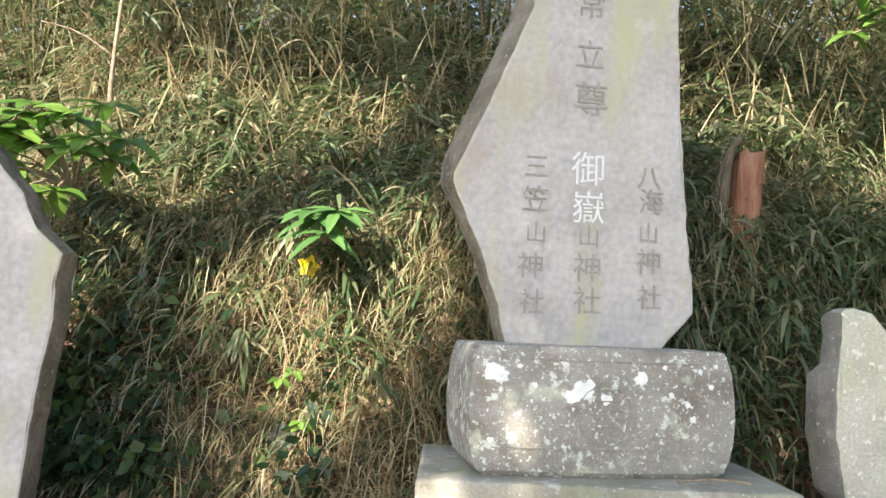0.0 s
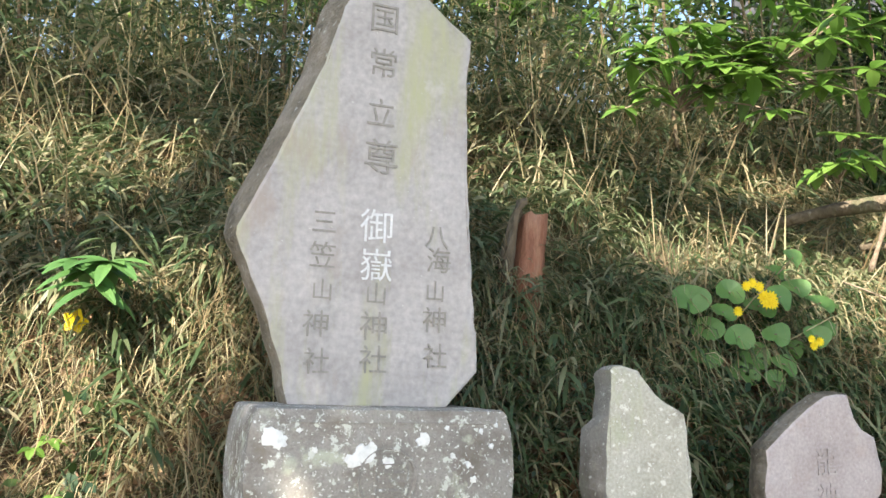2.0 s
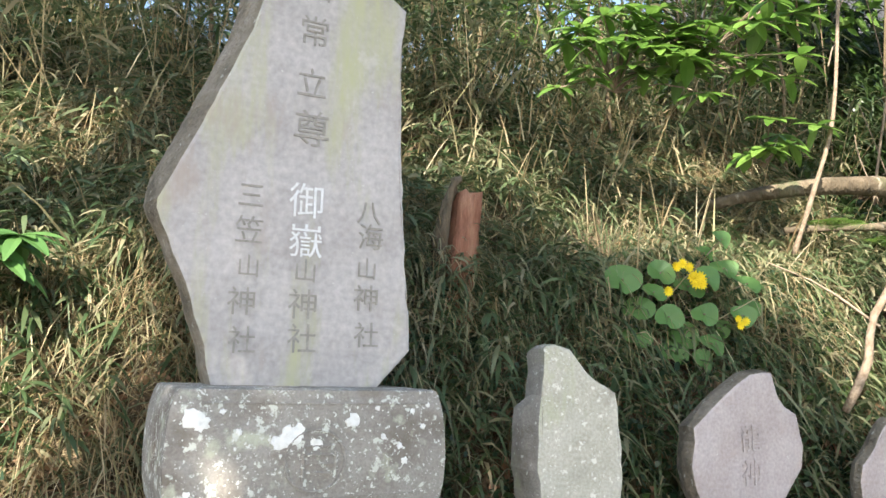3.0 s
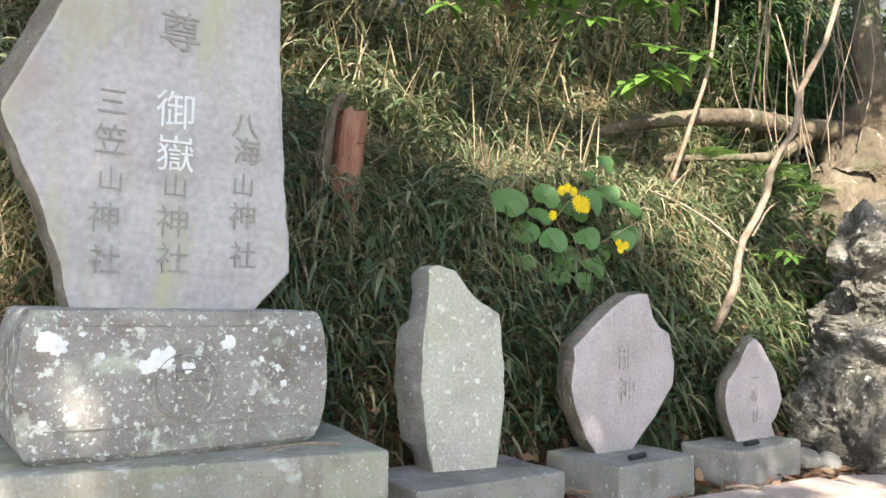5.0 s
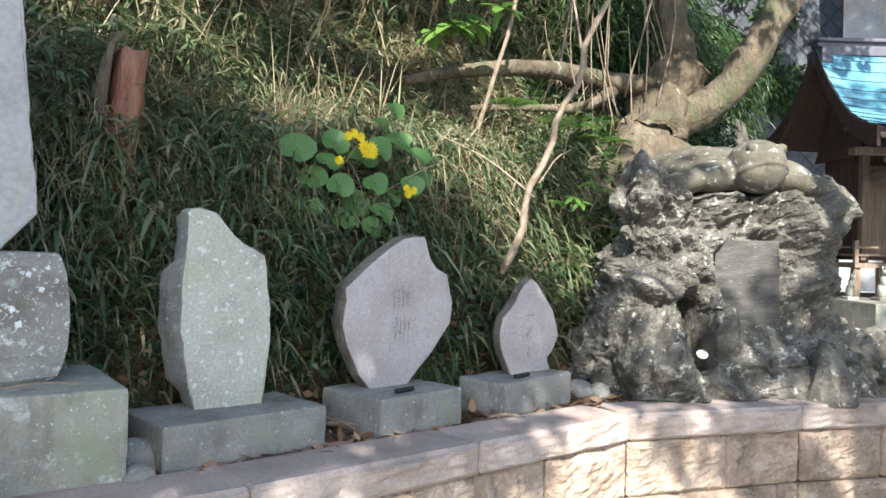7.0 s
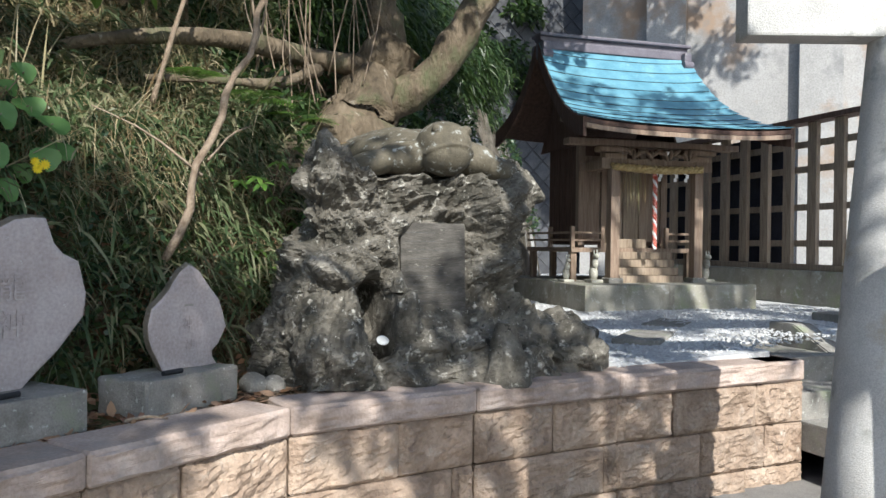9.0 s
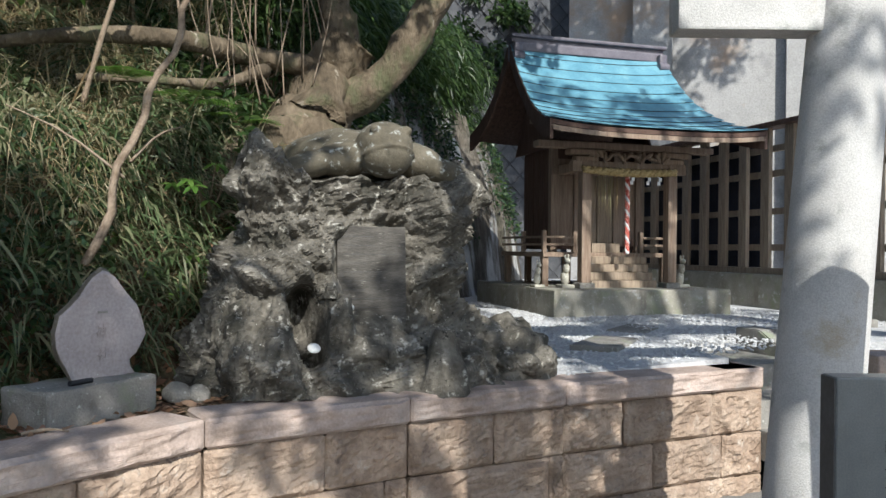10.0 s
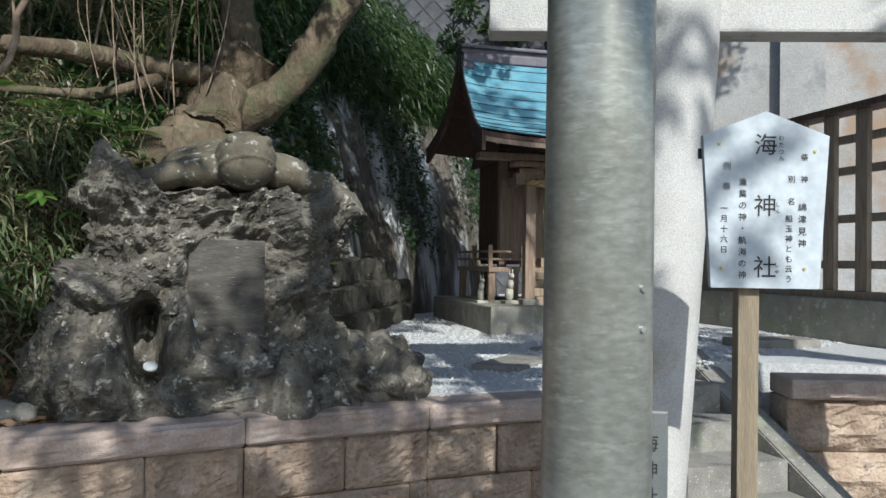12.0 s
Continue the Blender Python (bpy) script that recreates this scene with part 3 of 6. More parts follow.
# tan wall beyond the stringer
rw = thing("side_retaining_wall", "rugged tan stone wall with a jutting cap beside the steps", "retaining wall", kind="structure")
RA, RB = Vector((7.62, 1.36)), Vector((10.3, -1.07))
for k in range(5):
    a, b = RA.lerp(RB, k / 5), RA.lerp(RB, (k + 1) / 5)
    seed += 1
    part("coping_stone", block(along(a, b, -0.05, 0.3, G - 0.08, G + 0.045, 0.004), 9, 0.022, seed * 2.2), M_COPING, rw)
    for z0, z1 in ((0.36, G - 0.085), (-0.1, 0.355)):
        seed += 1
        part("stone", block(along(a, b, 0.02, 0.3, z0, z1, 0.004), 10, 0.05, seed * 1.7), M_TUFF, rw)

# rough stones stacked along the foot of the cliff
FOOT = [Vector((x, y, 0)) for x, y in ((6.35, 4.55), (6.75, 4.95), (7.15, 5.32), (7.6, 5.7), (8.05, 6.05), (8.55, 6.38))]
g = random.Random(17)
for tier in range(3):
    for k in range(len(FOOT) - 1 - (tier == 2)):
        a, b = FOOT[k], FOOT[k + 1]
        t = (b - a).normalized()
        out = Vector((t.y, -t.x, 0))
        w, d, h = (b - a).length * g.uniform(0.96, 1.04), 0.42, 0.26 * g.uniform(0.92, 1.08)
        bm = boxed(0, w, -d * 0.5, d * 0.5, 0, h, 0.05)
        bmesh.ops.subdivide_edges(bm, edges=[e for e in bm.edges if e.calc_length() > 0.12], cuts=4, use_grid_fill=True)
        roughen(bm, 0.05, 4, 7.0 * k + tier)
        ob = part("foundation_stone", bm, M_LEDGE)
        ob.matrix_world = Matrix.Translation(a + t * (0.12 * tier) - out * (0.02 + 0.11 * tier) + Vector((0, 0, G + 0.02 + 0.25 * tier))) @ Matrix.Rotation(math.atan2(t.y, t.x), 4, "Z")
        tagged(ob, "mossy rough stone stacked at the cliff foot, darkened for shade", "stone", "stacked stones")

# ---- masonry behind the shrine ----
back = thing("masonry_wall", "tall retaining wall of squared grey stones, shade put into their colour", "retaining wall", kind="structure")
W0, W1 = Vector((8.0, 13.6, 0)), Vector((17.2, 9.8, 0))
wd = (W1 - W0).normalized()
wnorm = Vector((-wd.y, wd.x, 0))
bm = bmesh.new()
c = [W0 + wnorm * 0.06, W1 + wnorm * 0.06, W1 + wnorm * 0.6, W0 + wnorm * 0.6]
v = [bm.verts.new(q + Vector((0, 0, z)) + wnorm * (0.12 * z)) for z in (0.7, 11.0) for q in c]
for f in ((0, 1, 5, 4), (1, 2, 6, 5), (2, 3, 7, 6), (3, 0, 4, 7), (4, 5, 6, 7), (3, 2, 1, 0)):
    bm.faces.new([v[k] for k in f])
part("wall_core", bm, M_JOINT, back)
bm = bmesh.new()
side = 0.48
h0, h1 = side / 2 - 0.008, side / 2 - 0.032
outer = [bm.verts.new(p) for p in ((-h0, 0.05, 0), (0, 0.05, -h0), (h0, 0.05, 0), (0, 0.05, h0))]
inner = [bm.verts.new(p) for p in ((-h1, -0.01, 0), (0, 0.0, -h1), (h1, -0.01, 0), (0, 0.0, h1))]
bm.faces.new(inner)
for k in range(4):
    bm.faces.new((outer[k], outer[(k + 1) % 4], inner[(k + 1) % 4], inner[k]))
bmesh.ops.recalc_face_normals(bm, faces=bm.faces)
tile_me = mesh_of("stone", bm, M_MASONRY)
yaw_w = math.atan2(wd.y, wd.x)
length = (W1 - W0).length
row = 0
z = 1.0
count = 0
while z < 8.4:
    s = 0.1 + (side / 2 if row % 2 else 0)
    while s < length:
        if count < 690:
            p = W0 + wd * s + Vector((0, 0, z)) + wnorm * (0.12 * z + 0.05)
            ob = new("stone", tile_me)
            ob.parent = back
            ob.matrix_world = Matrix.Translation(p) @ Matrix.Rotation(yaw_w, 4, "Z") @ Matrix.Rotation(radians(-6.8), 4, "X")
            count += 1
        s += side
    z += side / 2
    row += 1
# pale concrete wall further along, with buttresses
conc = thing("concrete_wall", "tall pale sunlit concrete retaining wall with tan stains", "retaining wall", kind="structure")
C0, C1 = Vector((16.0, 10.2, 0)), Vector((22.0, -2.0, 0))
cd = (C1 - C0).normalized()
cn = Vector((-cd.y, cd.x, 0))
for a, b, d0, d1, nm in ((0.0, 13.0, 0.0, 0.5, "wall_panel"), (1.4, 2.2, -0.25, 0.0, "buttress"), (4.4, 5.2, -0.25, 0.0, "buttress"), (7.4, 8.2, -0.25, 0.0, "buttress")):
    bm = bmesh.new()
    c = [C0 + cd * a + cn * d0, C0 + cd * b + cn * d0, C0 + cd * b + cn * d1, C0 + cd * a + cn * d1]
    v = [bm.verts.new(q + Vector((0, 0, z))) for z in (0.7, 11.0) for q in c]
    for f in ((0, 1, 5, 4), (1, 2, 6, 5), (2, 3, 7, 6), (3, 0, 4, 7), (4, 5, 6, 7), (3, 2, 1, 0)):
        bm.faces.new([v[k] for k in f])
    bmesh.ops.recalc_face_normals(bm, faces=bm.faces)
    part(nm, bm, M_CONC, conc)


# ---- the standing stones ----
def placed(x, y, z, yaw, lean=0.0):
    return pose(x, y, z, -lean, 0, yaw)


def stone_block(name, label, w, d, h, m, material, bevel=0.012, seed=1.0, rough=0.004, group="", category="stone base"):
    bm = bmesh.new()
    box(bm, 0, w, 0, d, 0, h, bevel)
    bmesh.ops.subdivide_edges(bm, edges=[e for e in bm.edges if e.calc_length() > 0.1], cuts=4, use_grid_fill=True)
    roughen(bm, rough, 11, seed)
    ob = part(name, bm, material)
    ob.matrix_world = m
    return tagged(ob, label, category, group)


stone_block("stone_plinth", "broad grey-green mossy plinth under the memorial stone", 1.22, 0.75, 0.32, placed(-0.05, 2.42, G - 0.02, 5), M_PLINTH, 0.015, 2.0)

bm = bmesh.new()
zs = [0, 0.02, 0.06, 0.12, 0.2, 0.28, 0.36, 0.41, 0.425, 0.43]
half = [0.40, 0.43, 0.447, 0.458, 0.462, 0.46, 0.452, 0.438, 0.43, 0.42]
rings = []
for z, hw in zip(zs, half):
    ring = []
    n = 14
    inset = 0.014 if z in (0, 0.43) else 0.0
    for k in range(n + 1):
        u = -hw + 2 * hw * k / n
        ring.append(bm.verts.new((u, inset - 0.05 * (1 - (u / hw) ** 2) * 0.6 - 0.02 * math.sin(math.pi * z / 0.43) + 0.003 * noise.noise(Vector((u * 20, z * 20, 1))), z)))
    for k in range(n + 1):
        u = hw - 2 * hw * k / n
        ring.append(bm.verts.new((u, 0.46 - inset, z)))
    rings.append(ring)
for a, b in zip(rings[:-1], rings[1:]):
    for k in range(len(a)):
        bm.faces.new((a[k], a[(k + 1) % len(a)], b[(k + 1) % len(a)], b[k]))
bm.faces.new(rings[0][::-1])
bm.faces.new(rings[-1])
bmesh.ops.recalc_face_normals(bm, faces=bm.faces)
drum = thing("barrel_base", "barrel-shaped lichen-spotted stone base with a carved panel", "stone base", placed(0.55, 2.635, 1.08, 14))
part("body", bm, M_DRUM, drum, smooth=False)


def stele(name, label, outline, thick, m, material, grow=None, seed=1.0, edge=0.012, group="memorial stones", flank=None):
    """A dressed front face on a slab whose flanks are left rough."""
    flank = flank or M_FLANK
    t = thing(name, label, "memorial stone", m, group)
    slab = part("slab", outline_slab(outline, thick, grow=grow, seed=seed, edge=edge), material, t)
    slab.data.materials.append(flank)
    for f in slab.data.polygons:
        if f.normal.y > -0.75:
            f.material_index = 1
    return t


big = stele("memorial_stone", "tall smooth grey memorial stone with carved characters on its barrel base",
            [(-0.32, 0), (0.278, 0), (0.402, 0.133), (0.384, 0.37), (0.356, 0.70), (0.336, 1.04), (0.332, 1.25), (0.339, 1.40), (0.344, 1.467), (0.253, 1.532), (0.165, 1.594), (0.09, 1.665), (-0.02, 1.72), (-0.11, 1.66), (-0.186, 1.509), (-0.254, 1.268), (-0.357, 1.02), (-0.445, 0.807), (-0.534, 0.613), (-0.54, 0.58), (-0.47, 0.438), (-0.401, 0.283), (-0.351, 0.128)],
            0.2, placed(0.52, 2.875, 1.508, 13), M_STELE, lambda x, z: (-0.06 * min(1.0, max(0.0, (z - 0.55) / 0.15)) if x < -0.1 else 0.0, 0.05 if z > 1.4 else 0.0), 3.0)
tall = stele("memorial_stone", "slim pale stone with yellow-green lichen on a grey block",
             [(-0.159, 0), (0.11, 0), (0.131, 0.131), (0.145, 0.288), (0.14, 0.38), (0.132, 0.468), (0.117, 0.594), (0.075, 0.611), (0.032, 0.635), (-0.005, 0.665), (-0.039, 0.70), (-0.082, 0.753), (-0.149, 0.77), (-0.185, 0.763), (-0.198, 0.749), (-0.19, 0.685), (-0.201, 0.577), (-0.212, 0.407), (-0.212, 0.301), (-0.182, 0.107)],
             0.17, placed(1.6, 2.885, 0.918, 4), M_PALE, lambda x, z: (-0.045 if x < 0 and 0.1 < z < 0.55 else 0.0, -0.02 if z > 0.55 else 0), 5.0, flank=M_BLOCK)
wide = stele("memorial_stone", "broad mauve-grey shield-shaped stone with faint characters",
             [(-0.206, 0), (0.009, 0), (0.077, 0.057), (0.165, 0.134), (0.225, 0.205), (0.276, 0.268), (0.289, 0.367), (0.252, 0.497), (0.185, 0.532), (0.144, 0.576), (0.128, 0.63), (0.113, 0.678), (0.05, 0.675), (-0.023, 0.665), (-0.11, 0.615), (-0.202, 0.554), (-0.34, 0.445), (-0.338, 0.385), (-0.351, 0.289), (-0.325, 0.192), (-0.26, 0.066)],
             0.13, placed(2.42, 3.05, 0.928, 13), M_MAUVE, lambda x, z: (0.03 if x < 0 else 0.0, 0.0), 7.0)
small = stele("memorial_stone", "small mauve pointed stone on a low block",
              [(-0.185, 0), (0.131, 0), (0.10, 0.03), (0.10, 0.06), (0.143, 0.093), (0.189, 0.172), (0.172, 0.24), (0.139, 0.311), (0.085, 0.375), (0.025, 0.444), (-0.015, 0.47), (-0.048, 0.477), (-0.096, 0.446), (-0.159, 0.364), (-0.20, 0.325), (-0.25, 0.285), (-0.272, 0.21), (-0.264, 0.149), (-0.22, 0.06)],
              0.1, placed(3.2, 3.13, 0.93, 14), M_MAUVE, lambda x, z: (0.05 if x < 0 else 0.0, 0.0), 9.0)
old = stele("memorial_stone", "grey weathered stone with a broken shoulder and pale lichen",
            [(-0.42, 0), (0.05, 0), (0.07, 0.3), (0.095, 0.6), (0.13, 0.82), (0.125, 0.96), (0.14, 1.06), (0.03, 1.16), (-0.01, 1.27), (-0.09, 1.35), (-0.16, 1.45), (-0.32, 1.5), (-0.46, 1.3), (-0.5, 0.7)],
            0.16, placed(-1.49, 2.52, G - 0.08, 10), M_STELE, None, 12.0)
stone_block("base_block", "long low grey stone block under the pale stone", 0.66, 0.38, 0.165, placed(1.285, 2.605, G - 0.02, 13), M_BLOCK, 0.01, 4, group="base blocks")
stone_block("base_block", "square grey stone block under the broad stone", 0.48, 0.40, 0.17, placed(2.16, 2.745, G - 0.02, 16), M_BLOCK, 0.01, 5, group="base blocks")
stone_block("base_block", "rough low grey stone block under the small stone", 0.56, 0.30, 0.17, placed(2.86, 2.87, G - 0.02, 20), M_BLOCK, 0.016, 6, 0.008, group="base blocks")

# ---- rock mount with the turtle ----
R_YAW = -19
mount = thing("lava_rock_mount", "craggy dark lava-rock mount carrying a turtle and a plaque", "rock mount", placed(4.57, 3.05, G - 0.01, R_YAW))


def rock_half(z):
    """Left and right half widths of the mount at height z."""
    left = np.interp(z, [0, 0.3, 0.6, 0.75, 1.0, 1.1, 1.2], [0.95, 0.90, 0.76, 0.70, 0.68, 0.64, 0.45])
    right = np.interp(z, [0, 0.12, 0.24, 0.36, 0.5, 0.65, 0.9, 1.05, 1.2], [1.02, 0.95, 0.82, 0.66, 0.55, 0.53, 0.58, 0.62, 0.48])
    return left, right


bm = bmesh.new()
rings = []
nz, na = 116, 330
for j in range(nz + 1):
    z = 1.13 * j / nz
    lft, rgt = rock_half(z)
    front = np.interp(z, [0, 0.2, 0.34, 0.45, 0.9, 1.2], [0.50, 0.43, 0.30, 0.17, 0.12, 0.08])
    backd = np.interp(z, [0, 0.6, 1.2], [0.75, 0.65, 0.45])
    ring = []
    for k in range(na):
        a = 2 * math.pi * k / na
        c, s = math.cos(a), math.sin(a)
        x = (rgt if c > 0 else lft) * math.copysign(abs(c) ** 0.75, c)
        y = (backd if s > 0 else front) * math.copysign(abs(s) ** 0.75, s)
        ring.append(bm.verts.new((x, y, z)))
    rings.append(ring)
for a, b in zip(rings[:-1], rings[1:]):
    for k in range(na):
        bm.faces.new((a[k], a[(k + 1) % na], b[(k + 1) % na], b[k]))
bm.faces.new(rings[-1])
bm.normal_update()


def hump(x, z, cx, cz, rx, rz):
    return max(0.0, 1 - ((x - cx) / rx) ** 2 - ((z - cz) / rz) ** 2)


for v in bm.verts:
    p = v.co.copy()
    facing = p.y < 0.1
    flat = 0.0
    if facing:
        flat = min(1.0, 2.5 * hump(p.x, p.z, 0.0, 0.60, 0.27, 0.36))
    q = p + Vector((noise.noise(p * 3), noise.noise(p * 3 + Vector((9, 0, 0))), noise.noise(p * 3 + Vector((0, 9, 0))))) * 0.1
    c2, c3 = noise.voronoi(q * 6.5)[0], noise.voronoi(q * 19.0)[0]
    d = 0.17 * noise.fractal(q * 2.6 + Vector((4, 1, 7)), 0.75, 2.1, 7)
    d += 0.16 * (abs(noise.noise(q * 3.2 + Vector((1, 8, 3)))) - 0.22) + 0.07 * (abs(noise.noise(q * 8.3)) - 0.2)
    d += 0.05 * (0.28 - 1.5 * c2[0] * c2[0]) - 0.055 * max(0.0, 0.3 - c3[0])
    d += 0.020 * noise.noise(p * 26) + 0.010 * noise.noise(p * 47) - 0.05 * max(0.0, noise.noise(p * 14 + Vector((7, 7, 7))) - 0.2)
    d *= (1 - 0.85 * flat) * min(1.0, 0.62 + 0.5 * max(0.0, p.z - 0.15))
    d -= 0.05 * flat
    if facing:
        d -= 0.26 * min(1.0, 2.2 * hump(p.x, p.z, -0.40, 0.36, 0.10, 0.22))
        d += 0.13 * min(1.0, 1.5 * hump(p.x, p.z, -0.66, 0.30, 0.22, 0.38))
        d += 0.17 * min(1.0, 1.6 * hump(p.x, p.z, -0.52, 0.60, 0.19, 0.14))
        d += 0.12 * min(1.0, 1.6 * hump(p.x, p.z, -0.25, 0.42, 0.10, 0.2))
        d += 0.09 * hump(p.x, p.z, -0.5, 0.98, 0.26, 0.2) + 0.09 * hump(p.x, p.z, 0.42, 1.0, 0.22, 0.2)
        d += 0.08 * hump(p.x, p.z, 0.4, 0.7, 0.16, 0.2) + 0.07 * hump(p.x, p.z, 0.05, 0.98, 0.2, 0.10)
    knob = hump(p.x, p.y, -0.58, 0.0, 0.16, 0.3) + hump(p.x, p.y, 0.55, 0.0, 0.14, 0.3)
    if p.z > 0.9:
        d *= 0.35 + 0.65 * min(1.0, knob + 4 * max(0.0, abs(v.normal.y) + abs(v.normal.x) - 0.6))
        v.co.z += 0.12 * knob * (p.z - 0.9) / 0.23
    v.co = v.co + v.normal * d
    v.co.z = max(v.co.z, 0.0)
part("rock", bm, M_LAVA, mount)
# pointed stone standing at its foot
bm = bmesh.new()
bmesh.ops.create_cone(bm, cap_ends=True, segments=22, radius1=0.15, radius2=0.05, depth=0.32, matrix=Matrix.Translation((0.275, -0.49, 0.16)))
bmesh.ops.subdivide_edges(bm, edges=bm.edges[:], cuts=3, use_grid_fill=True)
roughen(bm, 0.035, 9, 5)
part("pointed_rock", bm, M_LAVA, mount)
# low outcrop running to the court
bm = bmesh.new()
bmesh.ops.create_icosphere(bm, subdivisions=5, radius=1.0)
bmesh.ops.transform(bm, matrix=Matrix.Translation((0.82, -0.08, 0.1)) @ Matrix.Diagonal((0.36, 0.36, 0.26, 1)), verts=bm.verts)
bm.normal_update()
for v in bm.verts:
    p = v.co
    v.co = p + v.normal * (0.14 * (0.34 - noise.voronoi(p * 5)[0][0]) + 0.06 * (0.34 - noise.voronoi(p * 12)[0][0]))
    v.co.z = max(v.co.z, 0.0)
part("outcrop", bm, M_LAVA, mount)
bm = boxed(-0.195, 0.195, -0.03, 0.0, -0.04, 0.50, 0.006)
pq = part("plaque", bm, M_PLAQUE, mount, "dark worn slate plaque")
pq.matrix_local = pose(0.0, -0.122, 0.36, -3, 0, -3)
# turtle: origin at the middle of its head
turtle = thing("turtle_statue", "weathered bronze-brown stone turtle lying on the rock mount", "statue", placed(4.65, 2.98, 2.062, -20))
bm = bmesh.new()


def lump(cx, cy, cz, sx, sy, sz, rz=0.0, ry=0.0, rx=0.0):
    r = bmesh.ops.create_uvsphere(bm, u_segments=32, v_segments=20, radius=1.0)
    turn = Matrix.Rotation(rz, 4, "Z") @ Matrix.Rotation(ry, 4, "Y") @ Matrix.Rotation(rx, 4, "X")
    bmesh.ops.transform(bm, matrix=Matrix.Translation((cx, cy, cz)) @ turn @ Matrix.Diagonal((sx, sy, sz, 1)), verts=r["verts"])
    return r["verts"]


# ribbed shell with a thin rim
for v in lump(-0.02, 0.62, -0.02, 0.40, 0.54, 0.20, 0.0, 0.0, 0.06):
    x, y = v.co.x + 0.02, v.co.y - 0.62
    v.co.z += 0.014 * abs(math.sin(x * 13)) + 0.008 * abs(math.sin(y * 9))
lump(-0.02, 0.60, -0.09, 0.46, 0.58, 0.05, 0.0, 0.0, 0.05)
# head: brow, muzzle and jaw
lump(0, 0.0, 0.025, 0.160, 0.18, 0.135)
lump(0, -0.03, -0.035, 0.150, 0.155, 0.125)
lump(0, 0.22, -0.02, 0.15, 0.26, 0.13)
for k in range(25):
    a = -1.25 + 2.5 * k / 24
    lump(0.156 * math.sin(a), -0.026 - 0.158 * math.cos(a), 0.008 - 0.05 * (a / 1.25) ** 2, 0.016, 0.010, 0.007, a)
for s_ in (-1, 1):
    lump(0.088 * s_, -0.112, 0.098, 0.034, 0.026, 0.030)
    lump(0.094 * s_, -0.132, 0.100, 0.017, 0.014, 0.016)
# fore flippers, swept out and down
lump(-0.20, 0.10, -0.05, 0.20, 0.14, 0.10, 0.25, -0.18)
lump(-0.41, 0.08, -0.10, 0.20, 0.13, 0.075, -0.05, -0.28)
lump(0.21, 0.09, -0.04, 0.20, 0.14, 0.105, -0.25, 0.24)
lump(0.41, 0.05, -0.12, 0.17, 0.13, 0.085, 0.05, 0.38)
# hind flippers
lump(-0.42, 1.02, -0.12, 0.2, 0.12, 0.04, 0.6)
lump(0.40, 1.02, -0.12, 0.2, 0.12, 0.04, -0.6)
statue = part("statue", bm, M_TURTLE, turtle, smooth=True)
fuse = statue.modifiers.new("fuse", "REMESH")
fuse.mode, fuse.voxel_size, fuse.use_smooth_shade = "VOXEL", 0.009, True

# ---- the shrine ----
SH = placed(8.99, 4.17, 1.12, -28)
stone_block("shrine_slab", "thick mossy concrete slab under the small shrine", 1.98, 2.3, 0.34, SH @ Matrix.Translation((-1.02, -0.42, -0.335)), M_PLINTH, 0.015, 8, category="slab")
shrine = thing("small_shrine", "small weathered wooden shrine with a blue-green copper roof", "shrine", SH)


def wood(name, x0, x1, y0, y1, z0, z1, mat=M_WOOD, bevel=0.006, parent=None, label=""):
    return part(name, boxed(x0, x1, y0, y1, z0, z1, bevel), mat, parent or shrine, label)


for sx in (-0.5, 0.5):
    wood("footing", sx - 0.085, sx + 0.085, -0.085, 0.085, 0.0, 0.06, M_BLOCK, 0.012)
    wood("post", sx - 0.052, sx + 0.052, -0.052, 0.052, 0.06, 1.36)
    wood("bracket", sx - 0.13, sx + 0.13, -0.06, 0.06, 1.30, 1.36, M_WOOD, 0.02)
    wood("bracket", sx - 0.2, sx + 0.2, -0.07, 0.07, 1.37, 1.43, M_WOOD, 0.02)
    wood("side_beam", sx - 0.04, sx + 0.04, 0.05, 0.6, 1.22, 1.32)
wood("lintel", -0.66, 0.66, -0.045, 0.045, 1.20, 1.31)
wood("eave_beam", -1.05, 0.98, -0.07, 0.07, 1.435, 1.50)
# carved frieze between the brackets
for k in range(16):
    bm = bmesh.new()
    u = -0.42 + 0.84 * k / 15
    bmesh.ops.create_icosphere(bm, subdivisions=2, radius=1.0)
    bmesh.ops.transform(bm, matrix=Matrix.Translation((u, -0.05 - 0.012 * (k % 3), 1.365 + 0.022 * math.sin(k * 1.9))) @ Matrix.Rotation(k * 0.8, 4, "Y") @ Matrix.Diagonal((0.06, 0.03, 0.022, 1)), verts=bm.verts)
    part("carved_scroll", bm, M_WOOD, shrine, smooth=True)
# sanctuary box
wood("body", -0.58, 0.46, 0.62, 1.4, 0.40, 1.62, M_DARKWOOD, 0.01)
for sx in (-0.58, -0.30, 0.18, 0.46):
    wood("corner_post", sx - 0.04, sx + 0.04, 0.575, 0.655, 0.36, 1.60, M_WOOD)
wood("door_leaf", -0.255, -0.065, 0.585, 0.615, 0.44, 1.22, M_FENCE)
wood("door_leaf", -0.055, 0.135, 0.585, 0.615, 0.44, 1.22, M_FENCE)
wood("wall_plank", -0.54, -0.345, 0.598, 0.618, 0.44, 1.4, M_WOOD)
wood("wall_plank", 0.225, 0.42, 0.598, 0.618, 0.44, 1.4, M_WOOD)
for k in range(5):
    wood("side_plank", -0.602, -0.582, 0.66 + 0.15 * k, 0.80 + 0.15 * k, 0.44, 1.58, M_DARKWOOD, 0.003)
wood("door_beam", -0.62, 0.5, 0.56, 0.64, 1.22, 1.31, M_WOOD)
